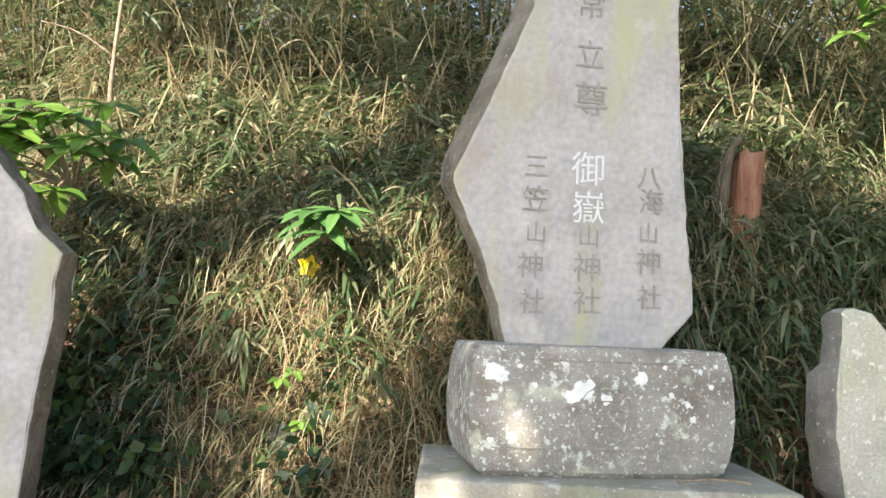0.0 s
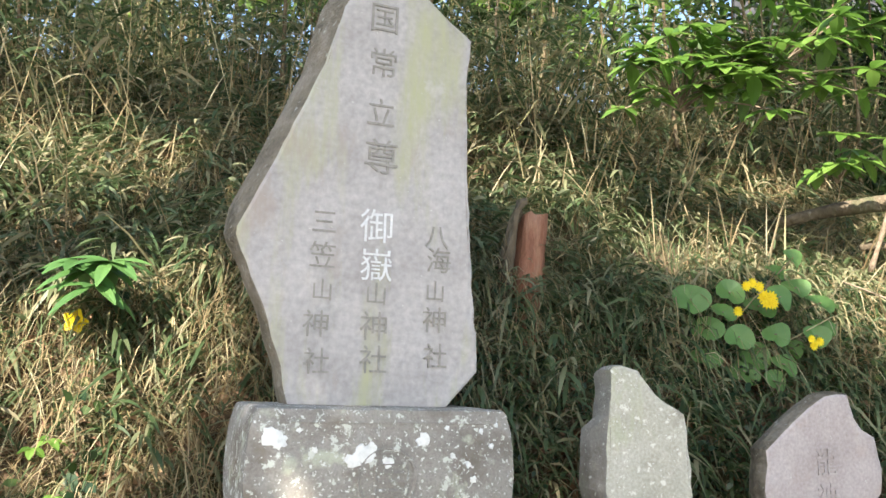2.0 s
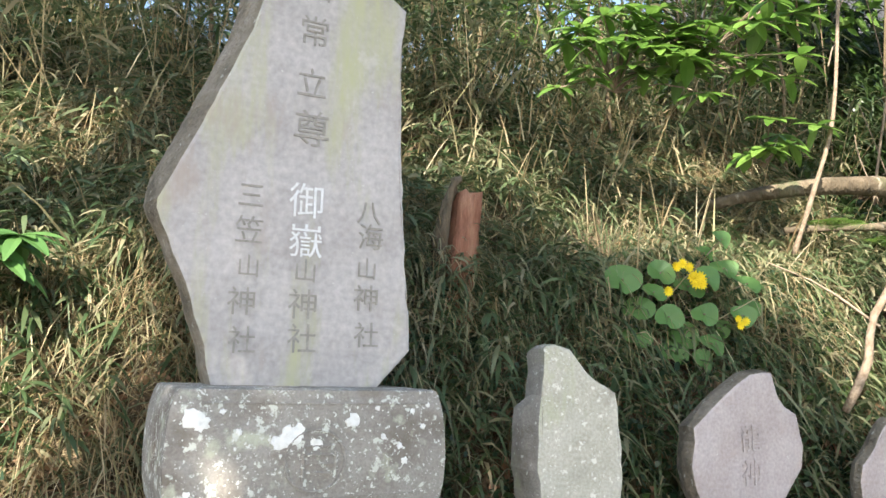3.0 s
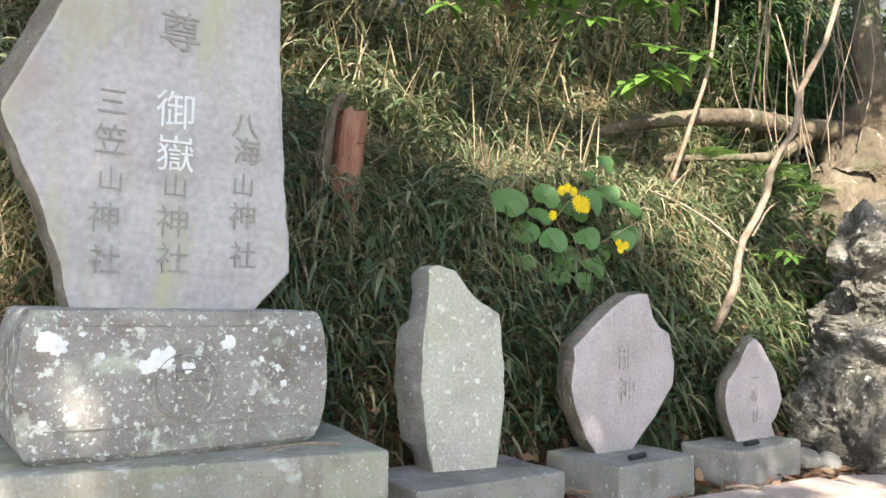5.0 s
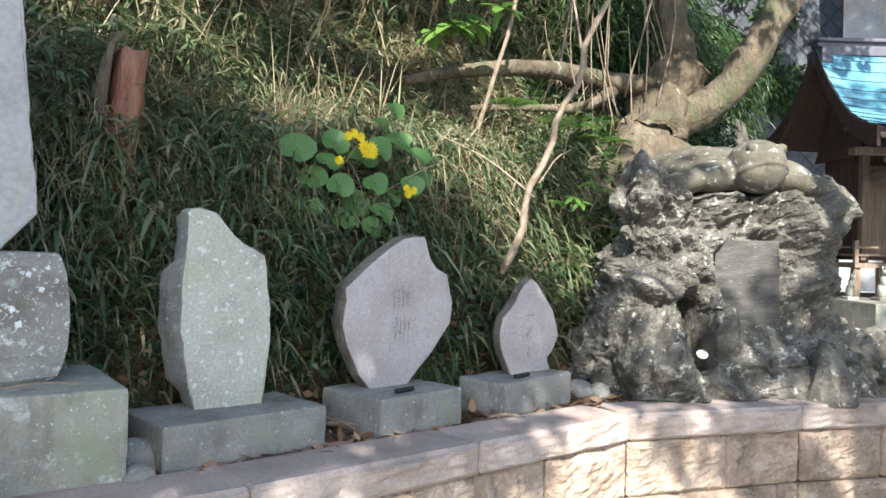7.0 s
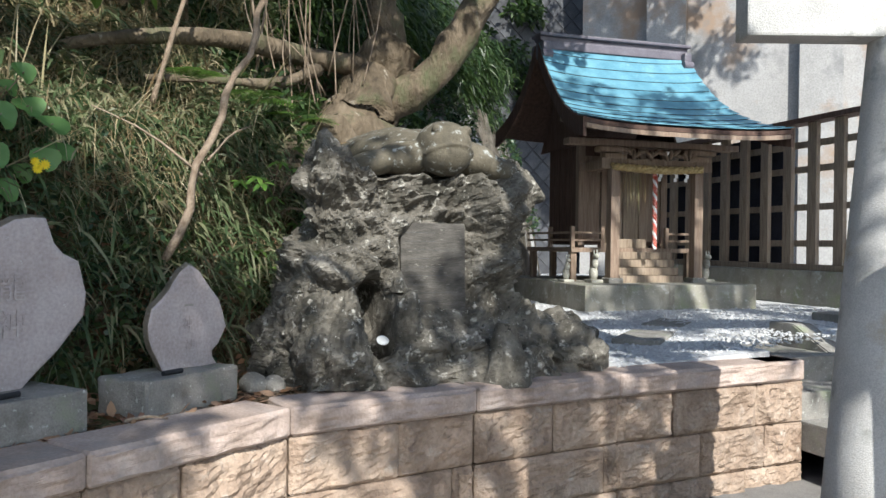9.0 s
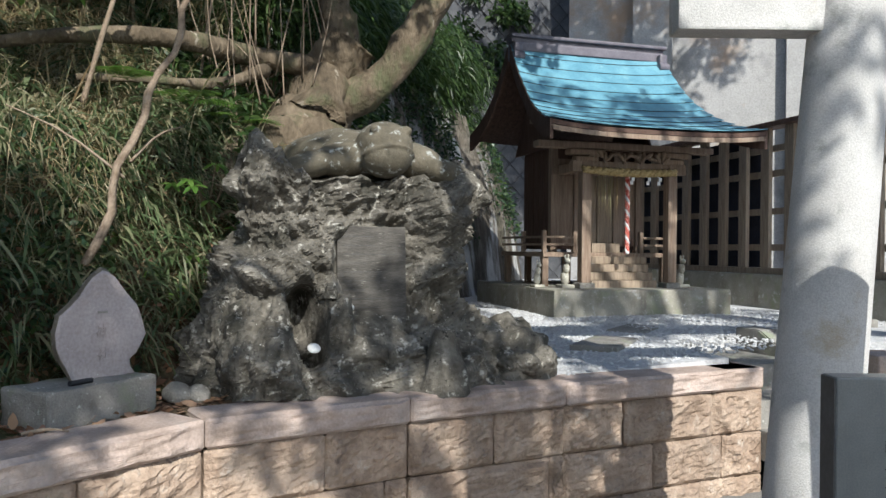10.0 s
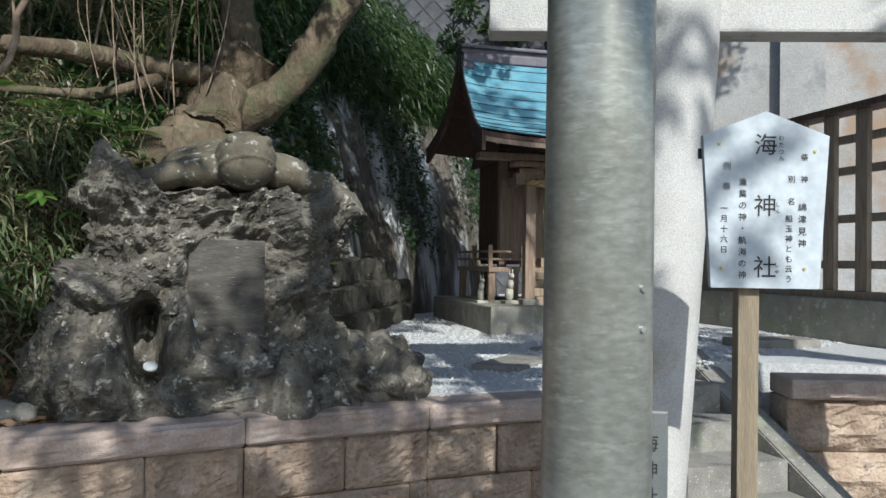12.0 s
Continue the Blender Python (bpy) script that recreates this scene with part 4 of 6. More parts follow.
wood("floor_deck", -0.80, 0.72, 0.36, 1.62, 0.32, 0.37)
for x in (-0.76, -0.5, 0.42, 0.68):
    for y in (0.42, 1.5):
        wood("deck_post", x - 0.035, x + 0.035, y - 0.035, y + 0.035, 0.0, 0.32)
for x0, x1, y0, y1 in ((-0.80, -0.42, 0.36, 0.39), (0.36, 0.72, 0.36, 0.39), (-0.80, -0.77, 0.36, 1.6), (0.69, 0.72, 0.36, 1.6)):
    for z in (0.44, 0.52):
        wood("railing", x0, x1, y0, y1, z, z + 0.025, M_WOOD, 0.003)
for x, y in ((-0.785, 0.375), (-0.43, 0.375), (0.37, 0.375), (0.705, 0.375), (-0.785, 0.95)):
    wood("rail_post", x - 0.022, x + 0.022, y - 0.022, y + 0.022, 0.37, 0.60, M_WOOD, 0.004)
for i in range(4):
    wood("stair", -0.40, 0.36, 0.02 + 0.085 * i, 0.36, 0.083 * i, 0.083 * (i + 1) - 0.004, M_FENCE)
wood("offering_box", -0.22, 0.12, 0.38, 0.52, 0.37, 0.47, M_FENCE)

# roof: overlapping copper sheets on a curved front slope, a shorter back slope, gable boards and a ridge
RC = -0.06
roof_prof = spline([(y, 0, z) for y, z in ((-0.76, 1.555), (-0.5, 1.61), (-0.2, 1.72), (0.1, 1.88), (0.4, 2.12), (0.65, 2.38), (0.84, 2.62))], 37)
back_prof = spline([(y, 0, z) for y, z in ((0.92, 2.62), (1.1, 2.34), (1.35, 2.05), (1.6, 1.86), (1.85, 1.74))], 17)


def roof_half(y):
    return float(np.interp(y, [-0.76, -0.3, 0.3, 0.9, 1.3, 1.85], [1.17, 1.08, 0.99, 0.95, 0.99, 1.08]))


def sheet(prof, thick, z_off, half_extra=0.0, lift=0.05, cols=16, y_off=0.0):
    bm = bmesh.new()
    tops, bots = [], []
    for p in prof:
        hw = roof_half(p.x) + half_extra
        tops.append([bm.verts.new((RC + (2 * k / cols - 1) * hw, p.x + y_off, p.z + z_off + lift * abs(2 * k / cols - 1) ** 3)) for k in range(cols + 1)])
        bots.append([bm.verts.new((v.co.x, v.co.y, v.co.z - thick)) for v in tops[-1]])
    n = len(prof)
    for i in range(n - 1):
        for k in range(cols):
            bm.faces.new((tops[i][k], tops[i][k + 1], tops[i + 1][k + 1], tops[i + 1][k]))
            bm.faces.new((bots[i][k], bots[i + 1][k], bots[i + 1][k + 1], bots[i][k + 1]))
        bm.faces.new((tops[i][0], tops[i + 1][0], bots[i + 1][0], bots[i][0]))
        bm.faces.new((tops[i][-1], bots[i][-1], bots[i + 1][-1], tops[i + 1][-1]))
    for k in range(cols):
        bm.faces.new((tops[0][k], bots[0][k], bots[0][k + 1], tops[0][k + 1]))
        bm.faces.new((tops[-1][k], tops[-1][k + 1], bots[-1][k + 1], bots[-1][k]))
    bmesh.ops.recalc_face_normals(bm, faces=bm.faces)
    return bm


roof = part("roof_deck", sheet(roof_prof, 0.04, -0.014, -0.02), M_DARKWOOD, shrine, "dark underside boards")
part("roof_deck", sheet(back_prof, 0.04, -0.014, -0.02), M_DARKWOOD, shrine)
for k in range(12):
    lapped = [p + Vector((0, 0, 0.016 * (1 - i / 3))) for i, p in enumerate(roof_prof[3 * k:3 * k + 4])]
    part("roof_sheet", sheet(lapped, 0.008, 0.0, 0.0, y_off=-0.012), M_ROOF, shrine, "blue-green copper sheet")
part("roof_sheet", sheet(back_prof, 0.008, 0.0), M_ROOF, shrine, "blue-green copper sheet")
part("eave_board", sheet(roof_prof[:2], 0.045, -0.06, -0.01), M_WOOD, shrine)
# rafters under the front eave
me = mesh_of("rafter", boxed(-0.012, 0.012, -0.70, 0.1, -0.02, 0.02, 0.0, Matrix.Rotation(radians(14), 4, "X")), M_WOOD)
for k in range(30):
    ob = new("rafter", me)
    ob.parent = shrine
    ob.matrix_local = Matrix.Translation((RC - 1.0 + 2.0 * k / 29, 0.02, 1.68))
# gable boards
for sgn in (-1, 1):
    for prof in (roof_prof, back_prof):
        bm = bmesh.new()
        a, b, c, d = [], [], [], []
        for p in prof:
            x = RC + sgn * (roof_half(p.x) - 0.03)
            w = 0.11
            a.append(bm.verts.new((x, p.x, p.z - 0.005 + 0.05)))
            b.append(bm.verts.new((x, p.x, p.z - 0.03 - w)))
            c.append(bm.verts.new((x + sgn * 0.035, p.x, p.z - 0.005 + 0.05)))
            d.append(bm.verts.new((x + sgn * 0.035, p.x, p.z - 0.03 - w)))
        for i in range(len(prof) - 1):
            for q in ((a, b), (c, d), (a, c), (b, d)):
                bm.faces.new((q[0][i], q[0][i + 1], q[1][i + 1], q[1][i]))
        bm.faces.new((a[0], b[0], d[0], c[0]))
        bm.faces.new((a[-1], b[-1], d[-1], c[-1]))
        bmesh.ops.recalc_face_normals(bm, faces=bm.faces)
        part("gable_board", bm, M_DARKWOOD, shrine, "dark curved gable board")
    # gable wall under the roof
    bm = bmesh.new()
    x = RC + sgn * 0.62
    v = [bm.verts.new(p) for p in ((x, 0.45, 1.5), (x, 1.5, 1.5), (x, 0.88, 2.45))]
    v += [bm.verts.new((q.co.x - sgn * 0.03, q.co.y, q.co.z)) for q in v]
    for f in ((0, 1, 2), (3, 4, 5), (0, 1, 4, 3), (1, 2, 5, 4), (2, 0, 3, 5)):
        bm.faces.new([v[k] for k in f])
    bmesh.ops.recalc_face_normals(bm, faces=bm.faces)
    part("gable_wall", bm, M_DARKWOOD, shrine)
ridge = wood("ridge", RC - 0.93, RC + 0.93, 0.78, 0.98, 2.60, 2.70, M_RIDGE, 0.012)
wood("ridge_cap", RC - 0.97, RC + 0.97, 0.75, 1.01, 2.745, 2.785, M_RIDGE, 0.015, ridge)
wood("ridge_course", RC - 0.95, RC + 0.95, 0.80, 0.96, 2.70, 2.745, M_RIDGE, 0.004, ridge)
for sgn in (-1, 1):
    x = RC + sgn * 0.9
    wood("ridge_end", x - 0.05, x + 0.05, 0.70, 1.06, 2.50, 2.68, M_RIDGE, 0.03, ridge)
    bm = bmesh.new()
    tube(bm, [(x - 0.06, 0.72, 2.53), (x + 0.06, 0.72, 2.53)], [0.05, 0.05], 16)
    part("ridge_boss", bm, M_RIDGE, ridge)
# straw rope, paper streamers and the red and white bell rope
shime = thing("straw_rope", "thick twisted straw rope with white paper streamers on the shrine lintel", "rope", SH @ Matrix.Translation((0, -0.07, 1.22)))
bm = bmesh.new()
for s_ in (0, math.pi):
    ps = [(-0.56 + 1.08 * k / 60, 0.018 * math.sin(k * 0.9 + s_) - 0.01, 0.018 * math.cos(k * 0.9 + s_) - 0.02 * math.sin(math.pi * k / 60)) for k in range(61)]
    tube(bm, ps, [0.022 + 0.008 * math.sin(math.pi * k / 60) for k in range(61)], 7)
part("rope", bm, M_STRAW, shime, smooth=True)
for x in (-0.02, 0.17, 0.3):
    bm = bmesh.new()
    for k in range(3):
        box(bm, x + 0.018 * (k % 2), x + 0.035 + 0.018 * (k % 2), -0.004, 0.0, -0.06 - 0.04 * k, -0.02 - 0.04 * k)
    part("streamer", bm, M_PAPER, shime)
me = blades("tassel", np.array([[-0.40 + 0.01 * k, -0.02, -0.02] for k in range(26)]), np.tile(np.array([[0.02, -0.02, -1.0]]), (26, 1)) + np.random.default_rng(2).normal(0, 0.06, (26, 3)), np.random.default_rng(4).uniform(0.2, 0.5, 26), np.full(26, 0.008), 0.0, L_DRY, seg=2)
ob = new("tassel", me)
ob.parent = shime
bell = thing("bell_rope", "hanging red and white twisted bell rope", "rope", SH @ Matrix.Translation((-0.02, -0.02, 0.36)))
for s_, mat, lab in ((0, M_ROPE, "red strand"), (2.1, M_ROPE, "red strand"), (4.2, M_PAPER, "white strand")):
    bm = bmesh.new()
    tube(bm, [(0.013 * math.cos(k * 0.55 + s_), 0.013 * math.sin(k * 0.55 + s_), 0.84 - 0.84 * k / 70) for k in range(71)], [0.014] * 69 + [0.02, 0.012], 6)
    part("strand", bm, mat, bell, lab, smooth=True)
# fox statues and small pale ornaments on the slab
for x, y, s_ in ((-0.66, 0.1, 0.85), (0.70, 0.1, 0.85), (-0.93, 0.2, 0.7)):
    bm = bmesh.new()
    for cx, cy, cz, sx, sy, sz in ((0, 0.02, 0.10, 0.05, 0.07, 0.1), (0, -0.02, 0.22, 0.04, 0.05, 0.07), (0, -0.05, 0.31, 0.035, 0.05, 0.035), (-0.02, -0.03, 0.36, 0.01, 0.01, 0.03), (0.02, -0.03, 0.36, 0.01, 0.01, 0.03)):
        r = bmesh.ops.create_uvsphere(bm, u_segments=14, v_segments=9, radius=1.0)
        bmesh.ops.transform(bm, matrix=Matrix.Translation((cx, cy, cz)) @ Matrix.Diagonal((sx, sy, sz, 1)), verts=r["verts"])
    box(bm, -0.08, 0.08, -0.09, 0.11, -0.02, 0.02, 0.006)
    ob = part("fox_statue", bm, M_PALE, smooth=True)
    ob.matrix_world = SH @ Matrix.Translation((x, y, 0.02)) @ Matrix.Scale(s_, 4)
    tagged(ob, "small pale stone fox statue on the shrine slab", "statue", "fox statues")

# ---- torii ----
T_RIGHT = Vector((0.71, -0.70, 0))
torii = thing("torii_gate", "grey granite torii gate with round leaning pillars", "torii", Matrix.Translation((5.24, 0.80, 0)))
bm = bmesh.new()
tube(bm, [Vector((0, 0, z)) + T_RIGHT * (0.075 * (z - 1.5)) for z in (0, 0.6, 1.2, 1.8, 2.4, 3.0, 3.4)], [0.185, 0.18, 0.175, 0.168, 0.16, 0.155, 0.15], 40)
part("pillar", bm, M_TORII, torii, smooth=True)
bm = bmesh.new()
tube(bm, [Vector((0, 0, z)) + T_RIGHT * (2.1 - 0.075 * (z - 1.5)) for z in (0, 0.6, 1.2, 1.8, 2.4, 3.0, 3.4)], [0.185, 0.18, 0.175, 0.168, 0.16, 0.155, 0.15], 40)
part("pillar", bm, M_TORII, torii, smooth=True)
ry = Matrix.Rotation(math.atan2(T_RIGHT.y, T_RIGHT.x), 4, "Z")
part("tie_beam", boxed(-0.66, 2.76, -0.075, 0.075, 2.42, 2.68, 0.012, ry), M_TORII, torii)
part("lintel", boxed(-0.8, 2.9, -0.13, 0.13, 3.38, 3.72, 0.02, ry), M_TORII, torii)

# ---- steel pole, sign, tablet ----
pole = thing("steel_pole", "thick galvanised steel pole standing beside the approach", "pole", Matrix.Translation((3.49, -0.235, 0)))
bm = bmesh.new()
tube(bm, [(0, 0, 0), (0, 0, 2.0), (0, 0, 5.0)], [0.079, 0.077, 0.073], 48)
part("shaft", bm, M_GALV, pole, smooth=True)

SG = pose(4.765, 0.14, 0.012, 0, 0, -44)
sign = thing("sign_board", "white pentagonal notice board with black writing on a wooden post", "sign", SG)
outl = [(-0.152, 1.46), (0.152, 1.46), (0.178, 1.895), (0.0, 1.965), (-0.178, 1.895)]
bm = bmesh.new()
f0 = [bm.verts.new((x, -0.012, z)) for x, z in outl]
f1 = [bm.verts.new((x, 0.012, z)) for x, z in outl]
bm.faces.new(f0)
bm.faces.new(f1[::-1])
for i in range(5):
    bm.faces.new((f0[i], f1[i], f1[(i + 1) % 5], f0[(i + 1) % 5]))
bmesh.ops.recalc_face_normals(bm, faces=bm.faces)
part("board", bm, M_BOARD, sign)
part("post", boxed(-0.065, -0.005, 0.016, 0.07, -0.012, 1.8, 0.004), M_POST, sign)

TB = pose(4.157, 0.388, 0, 0, 0, -44)
tablet = thing("stone_tablet", "dark polished stone tablet with carved characters before the torii", "stone tablet", TB)
part("slab", boxed(0.0, 0.285, 0.0, 0.09, 0.0, 1.16, 0.006), M_TABLET, tablet)

# ---- fence behind the shrine ----
F_FIRST, F_STEP, F_COUNT = Vector((12.67, 6.75, 0.90)), 0.40, 22
fence = thing("wooden_fence", "weathered wooden picket fence on a mossy concrete curb", "fence", Matrix.Translation(F_FIRST) @ Matrix.Rotation(radians(-117.57), 4, "Z"))
flen = F_STEP * F_COUNT
part("curb", boxed(-0.3, flen, -0.16, 0.14, -0.14, 0.36, 0.02), M_PLINTH, fence)
part("sill_beam", boxed(-0.3, flen, -0.09, 0.07, 0.36, 0.43, 0.006), M_FENCE, fence)
me = mesh_of("picket", boxed(-0.07, 0.07, -0.06, -0.005, 0.43, 2.05, 0.006), M_FENCE)
for i in range(F_COUNT):
    ob = new("picket", me)
    ob.parent = fence
    ob.matrix_local = Matrix.Translation((F_STEP * i, 0, 0))
for z in (0.63, 1.05, 1.49, 1.78):
    part("rail", boxed(-0.2, flen, 0.0, 0.045, z, z + 0.075, 0.004), M_FENCE, fence)
# Added dark sheet that stands in for shade behind the far pickets.
part("gap_shade_sheet", boxed(-0.2, F_STEP * 8.4, 0.09, 0.10, 0.42, 2.0, 0.002), M_GAP_SHADE, fence, "added dark blue sheet standing for shade between the pickets")
part("top_rail", boxed(-0.35, flen, -0.13, 0.11, 2.05, 2.11, 0.006), M_DARKWOOD, fence)


# ---- trees ----
def foliage(name, centres, radii, count, size, material, droop=0.3, flatten=0.7, aspect=0.45, seed=1):
    """A mesh of loose leaves round the centres of a crown."""
    g = np.random.default_rng(seed)
    centres, radii = np.asarray(centres, float), np.asarray(radii, float)
    w = radii ** 2
    pick = g.choice(len(centres), count, p=w / w.sum())
    d = g.normal(size=(count, 3))
    d /= np.linalg.norm(d, axis=1)[:, None]
    P = centres[pick] + d * (radii[pick] * g.uniform(0.05, 1.0, count) ** 0.5)[:, None] * np.array([1, 1, flatten])
    D = d * 0.6 + g.normal(size=(count, 3)) * 0.6
    D /= np.linalg.norm(D, axis=1)[:, None]
    Ls = size * g.uniform(0.6, 1.3, count)
    return blades(name, P, D, Ls, Ls * aspect, droop, material, seg=2, rng=g)


def adopt(name, me, parent, label=""):
    ob = new(name, me)
    ob.parent = parent
    if label:
        ob["label"] = label
    return ob


o = Vector((5.05, 4.35, 2.0))
tree = thing("leaning_tree", "pale-barked tree forking above a gnarled foot behind the rock", "tree", Matrix.Translation(o))


def rel(*pts):
    return [Vector(p) - o for p in pts]


bm = bmesh.new()
limb(bm, rel((3.98, 4.0, 1.68), (4.36, 4.06, 2.02), (4.76, 4.16, 2.22), (5.08, 4.34, 2.46), (5.24, 4.29, 2.78), (5.34, 4.19, 3.02)), 0.17, 0.23, 34, 24, 0.25, 1)
limb(bm, rel((4.95, 4.5, 1.5), (5.05, 4.4, 2.1), (5.25, 4.3, 2.6)), 0.2, 0.2, 8, 14, 0.2, 6)
limb(bm, rel((4.45, 3.95, 1.55), (4.75, 4.15, 2.0), (5.1, 4.28, 2.45)), 0.10, 0.17, 8, 12, 0.3, 8)
limb(bm, rel((5.30, 4.24, 2.88), (5.27, 4.26, 3.16), (5.26, 4.27, 3.35), (5.3, 4.4, 4.4), (5.1, 4.6, 6.8)), 0.15, 0.07, 14, 14, 0.1, 2)
limb(bm, rel((5.06, 4.36, 2.42), (5.24, 4.22, 2.54), (5.46, 4.01, 2.73), (5.63, 3.83, 3.03), (5.76, 3.71, 3.34), (6.6, 3.6, 4.6), (7.0, 3.6, 6.2)), 0.16, 0.08, 16, 14, 0.12, 3)
limb(bm, rel((5.25, 4.30, 2.92), (5.02, 4.16, 2.38), (4.86, 4.08, 1.7)), 0.10, 0.36, 12, 18, 0.2, 9)
roughen(bm, 0.05, 5, 2)
roughen(bm, 0.014, 19, 5)
trunk = part("trunk", bm, M_BARK, tree, smooth=True)
bm = bmesh.new()
limb(bm, rel((5.24, 4.29, 2.78), (4.95, 4.36, 2.82), (4.53, 4.38, 2.82), (4.0, 4.25, 2.8), (3.4, 4.35, 2.72), (3.05, 4.5, 2.62)), 0.095, 0.035, 16, 10, 0.15, 4)
limb(bm, rel((4.7, 4.3, 2.72), (4.3, 4.15, 2.55), (3.95, 4.1, 2.5), (3.4, 4.15, 2.45)), 0.045, 0.02, 12, 8, 0.15, 5)
roughen(bm, 0.015, 9, 4)
part("limb", bm, M_BARK, tree, "long bare limb lying along the bank", smooth=True)
bm = bmesh.new()
g = random.Random(8)
for k in range(24):
    b = Vector((g.uniform(4.3, 5.3), g.uniform(4.1, 4.5), g.uniform(2.2, 2.9)))
    tip = b + Vector((g.uniform(-0.45, 0.15), g.uniform(-0.35, 0.2), g.uniform(0.3, 1.3)))
    mid = (b + tip) / 2 + Vector((g.uniform(-0.1, 0.1), g.uniform(-0.1, 0.1), g.uniform(0, 0.1)))
    limb(bm, rel(b, mid, tip), 0.006, 0.003, 7, 5, 0, k)
part("brushwood", bm, M_TWIG, tree, "pale dead twigs round the trunk", smooth=True)
# Out of view; forward clumps added to shade the trunk, bank and cliff.
adopt("crown", foliage("crown", [Vector(c) - o for c in ((5.0, 4.7, 6.8), (6.6, 4.2, 6.3), (4.0, 5.2, 6.2), (5.8, 5.6, 6.9), (7.0, 3.9, 6.6), (5.8, 3.0, 5.7), (6.6, 3.3, 6.1), (5.0, 2.8, 5.6), (7.0, 2.7, 6.4), (7.7, 3.3, 6.3), (4.2, 1.9, 5.5), (3.5, 1.7, 5.7), (4.9, 1.6, 5.9), (5.7, 1.8, 5.9), (2.8, 1.8, 6.2), (2.2, 1.7, 6.7))], [1.1, 1.0, 1.2, 1.2, 0.9, 0.8, 0.9, 0.7, 0.8, 0.8, 0.75, 0.7, 0.75, 0.75, 0.7, 0.6], 16000, 0.15, L_CROWN, seed=5), tree)


def sapling(pts, r0, r1, seed, label, twigs=3):
    base = Vector(pts[0])
    t = thing("sapling", label, "sapling", Matrix.Translation(base), "thin saplings")
    bm = bmesh.new()
    ps = [Vector(p) - base for p in pts]
    limb(bm, ps, r0, r1, 16, 8, 0.25, seed)
    g = random.Random(seed)
    for k in range(twigs):
        a = ps[1].lerp(ps[-1], g.random())
        tip = a + Vector((g.uniform(-0.5, 0.5), g.uniform(-0.3, 0.3), g.uniform(0.1, 0.6)))
        limb(bm, [a, (a + tip) / 2 + Vector((0, 0, 0.04)), tip], r1 * 0.6, 0.003, 6, 5, 0, seed + k)
    part("stem", bm, M_TWIG, t, smooth=True)
    return t


sapling([(3.20, 3.46, 1.42), (3.31, 3.42, 1.66), (3.31, 3.38, 1.87), (3.42, 3.33, 2.1), (3.45, 3.30, 2.30), (3.57, 3.26, 2.5), (3.58, 3.24, 2.7), (3.70, 3.18, 2.96), (3.85, 3.1, 3.6)], 0.022, 0.015, 1, "thin crooked bare sapling leaning over the bank", 4)
sapling([(3.42, 4.10, 2.3), (3.47, 3.98, 2.64), (3.55, 3.88, 3.1), (3.6, 3.85, 3.9)], 0.016, 0.010, 2, "slender bare sapling beside the fallen limb", 3)
sapling([(4.3, 4.5, 2.4), (4.35, 4.45, 3.0), (4.5, 4.4, 3.9)], 0.012, 0.006, 3, "slender bare sapling beside the tree", 2)
sapling([(-1.9, 3.9, 2.0), (-1.95, 3.85, 2.7), (-1.9, 3.85, 3.6)], 0.014, 0.01, 4, "slender pale stem among the bamboo grass", 1)


def shade_tree(x, y, h, centre, spread, clumps, seed, label, leaves=140):
    """An unseen shade tree: a crown of separate leaf clumps with gaps between them."""
    g = random.Random(seed)
    t = thing("unseen_shade_evergreen", label, "tree", Matrix.Translation((x, y, 0)), "trees along the approach")
    c = Vector(centre) - Vector((x, y, 0))
    bm = bmesh.new()
    limb(bm, [(0, 0, 0), (c.x * 0.15, c.y * 0.15, h * 0.4), (c.x * 0.6, c.y * 0.6, h * 0.75), (c.x, c.y, c.z)], 0.26, 0.08, 12, 12, 0.1, seed)
    blobs = []
    while len(blobs) < clumps:
        q = Vector((g.uniform(-1, 1), g.uniform(-1, 1), g.uniform(-1, 1)))
        if q.length < 1:
            blobs.append((c + Vector((q.x * spread[0], q.y * spread[1], q.z * spread[2])), g.uniform(0.26, 0.5)))
    for b, r in blobs[::4]:
        limb(bm, [(c.x * 0.5, c.y * 0.5, h * 0.65), ((c + b) / 2) + Vector((0, 0, -0.2)), b], 0.06, 0.015, 8, 6, 0.1, seed)
    part("trunk", bm, M_BARK, t, smooth=True)
    adopt("crown", foliage("crown", [b for b, r in blobs], [r for b, r in blobs], clumps * leaves, 0.16, L_CROWN, seed=seed, flatten=0.8, aspect=0.5), t)
    return t


# Trees out of view, added up-sun so their crowns dapple and shade the scene.
shade_tree(-3.5, -5.5, 7.5, (-1.45, -3.15, 6.8), (1.9, 1.05, 1.0), 54, 21, "unseen broad evergreen tree with a dense crown, added for shade")
shade_tree(-6.2, -4.8, 7.5, (-1.9, -1.75, 7.0), (0.85, 0.75, 0.6), 20, 26, "unseen broad evergreen tree with an open crown, added for dappled shade")
shade_tree(-5.2, -1.8, 7.6, (-1.2, 0.9, 7.6), (4.4, 1.5, 0.8), 46, 27, "unseen evergreen tree with a wide flat crown reaching over the bank, added for shade")
shade_tree(-6.6, -7.0, 7.8, (-4.8, -3.85, 7.1), (0.6, 0.7, 0.6), 9, 28, "unseen broad evergreen tree with a dense crown, added for shade")
shade_tree(1.8, -6.0, 7.5, (1.6, -3.3, 6.5), (2.8, 2.6, 1.2), 14, 22, "unseen broad evergreen tree with an open crown, added for dappled shade")
shade_tree(6.2, -5.6, 9.0, (5.2, -3.8, 8.8), (2.8, 2.6, 1.3), 26, 23, "unseen broad evergreen tree with an open crown, added for dappled shade")
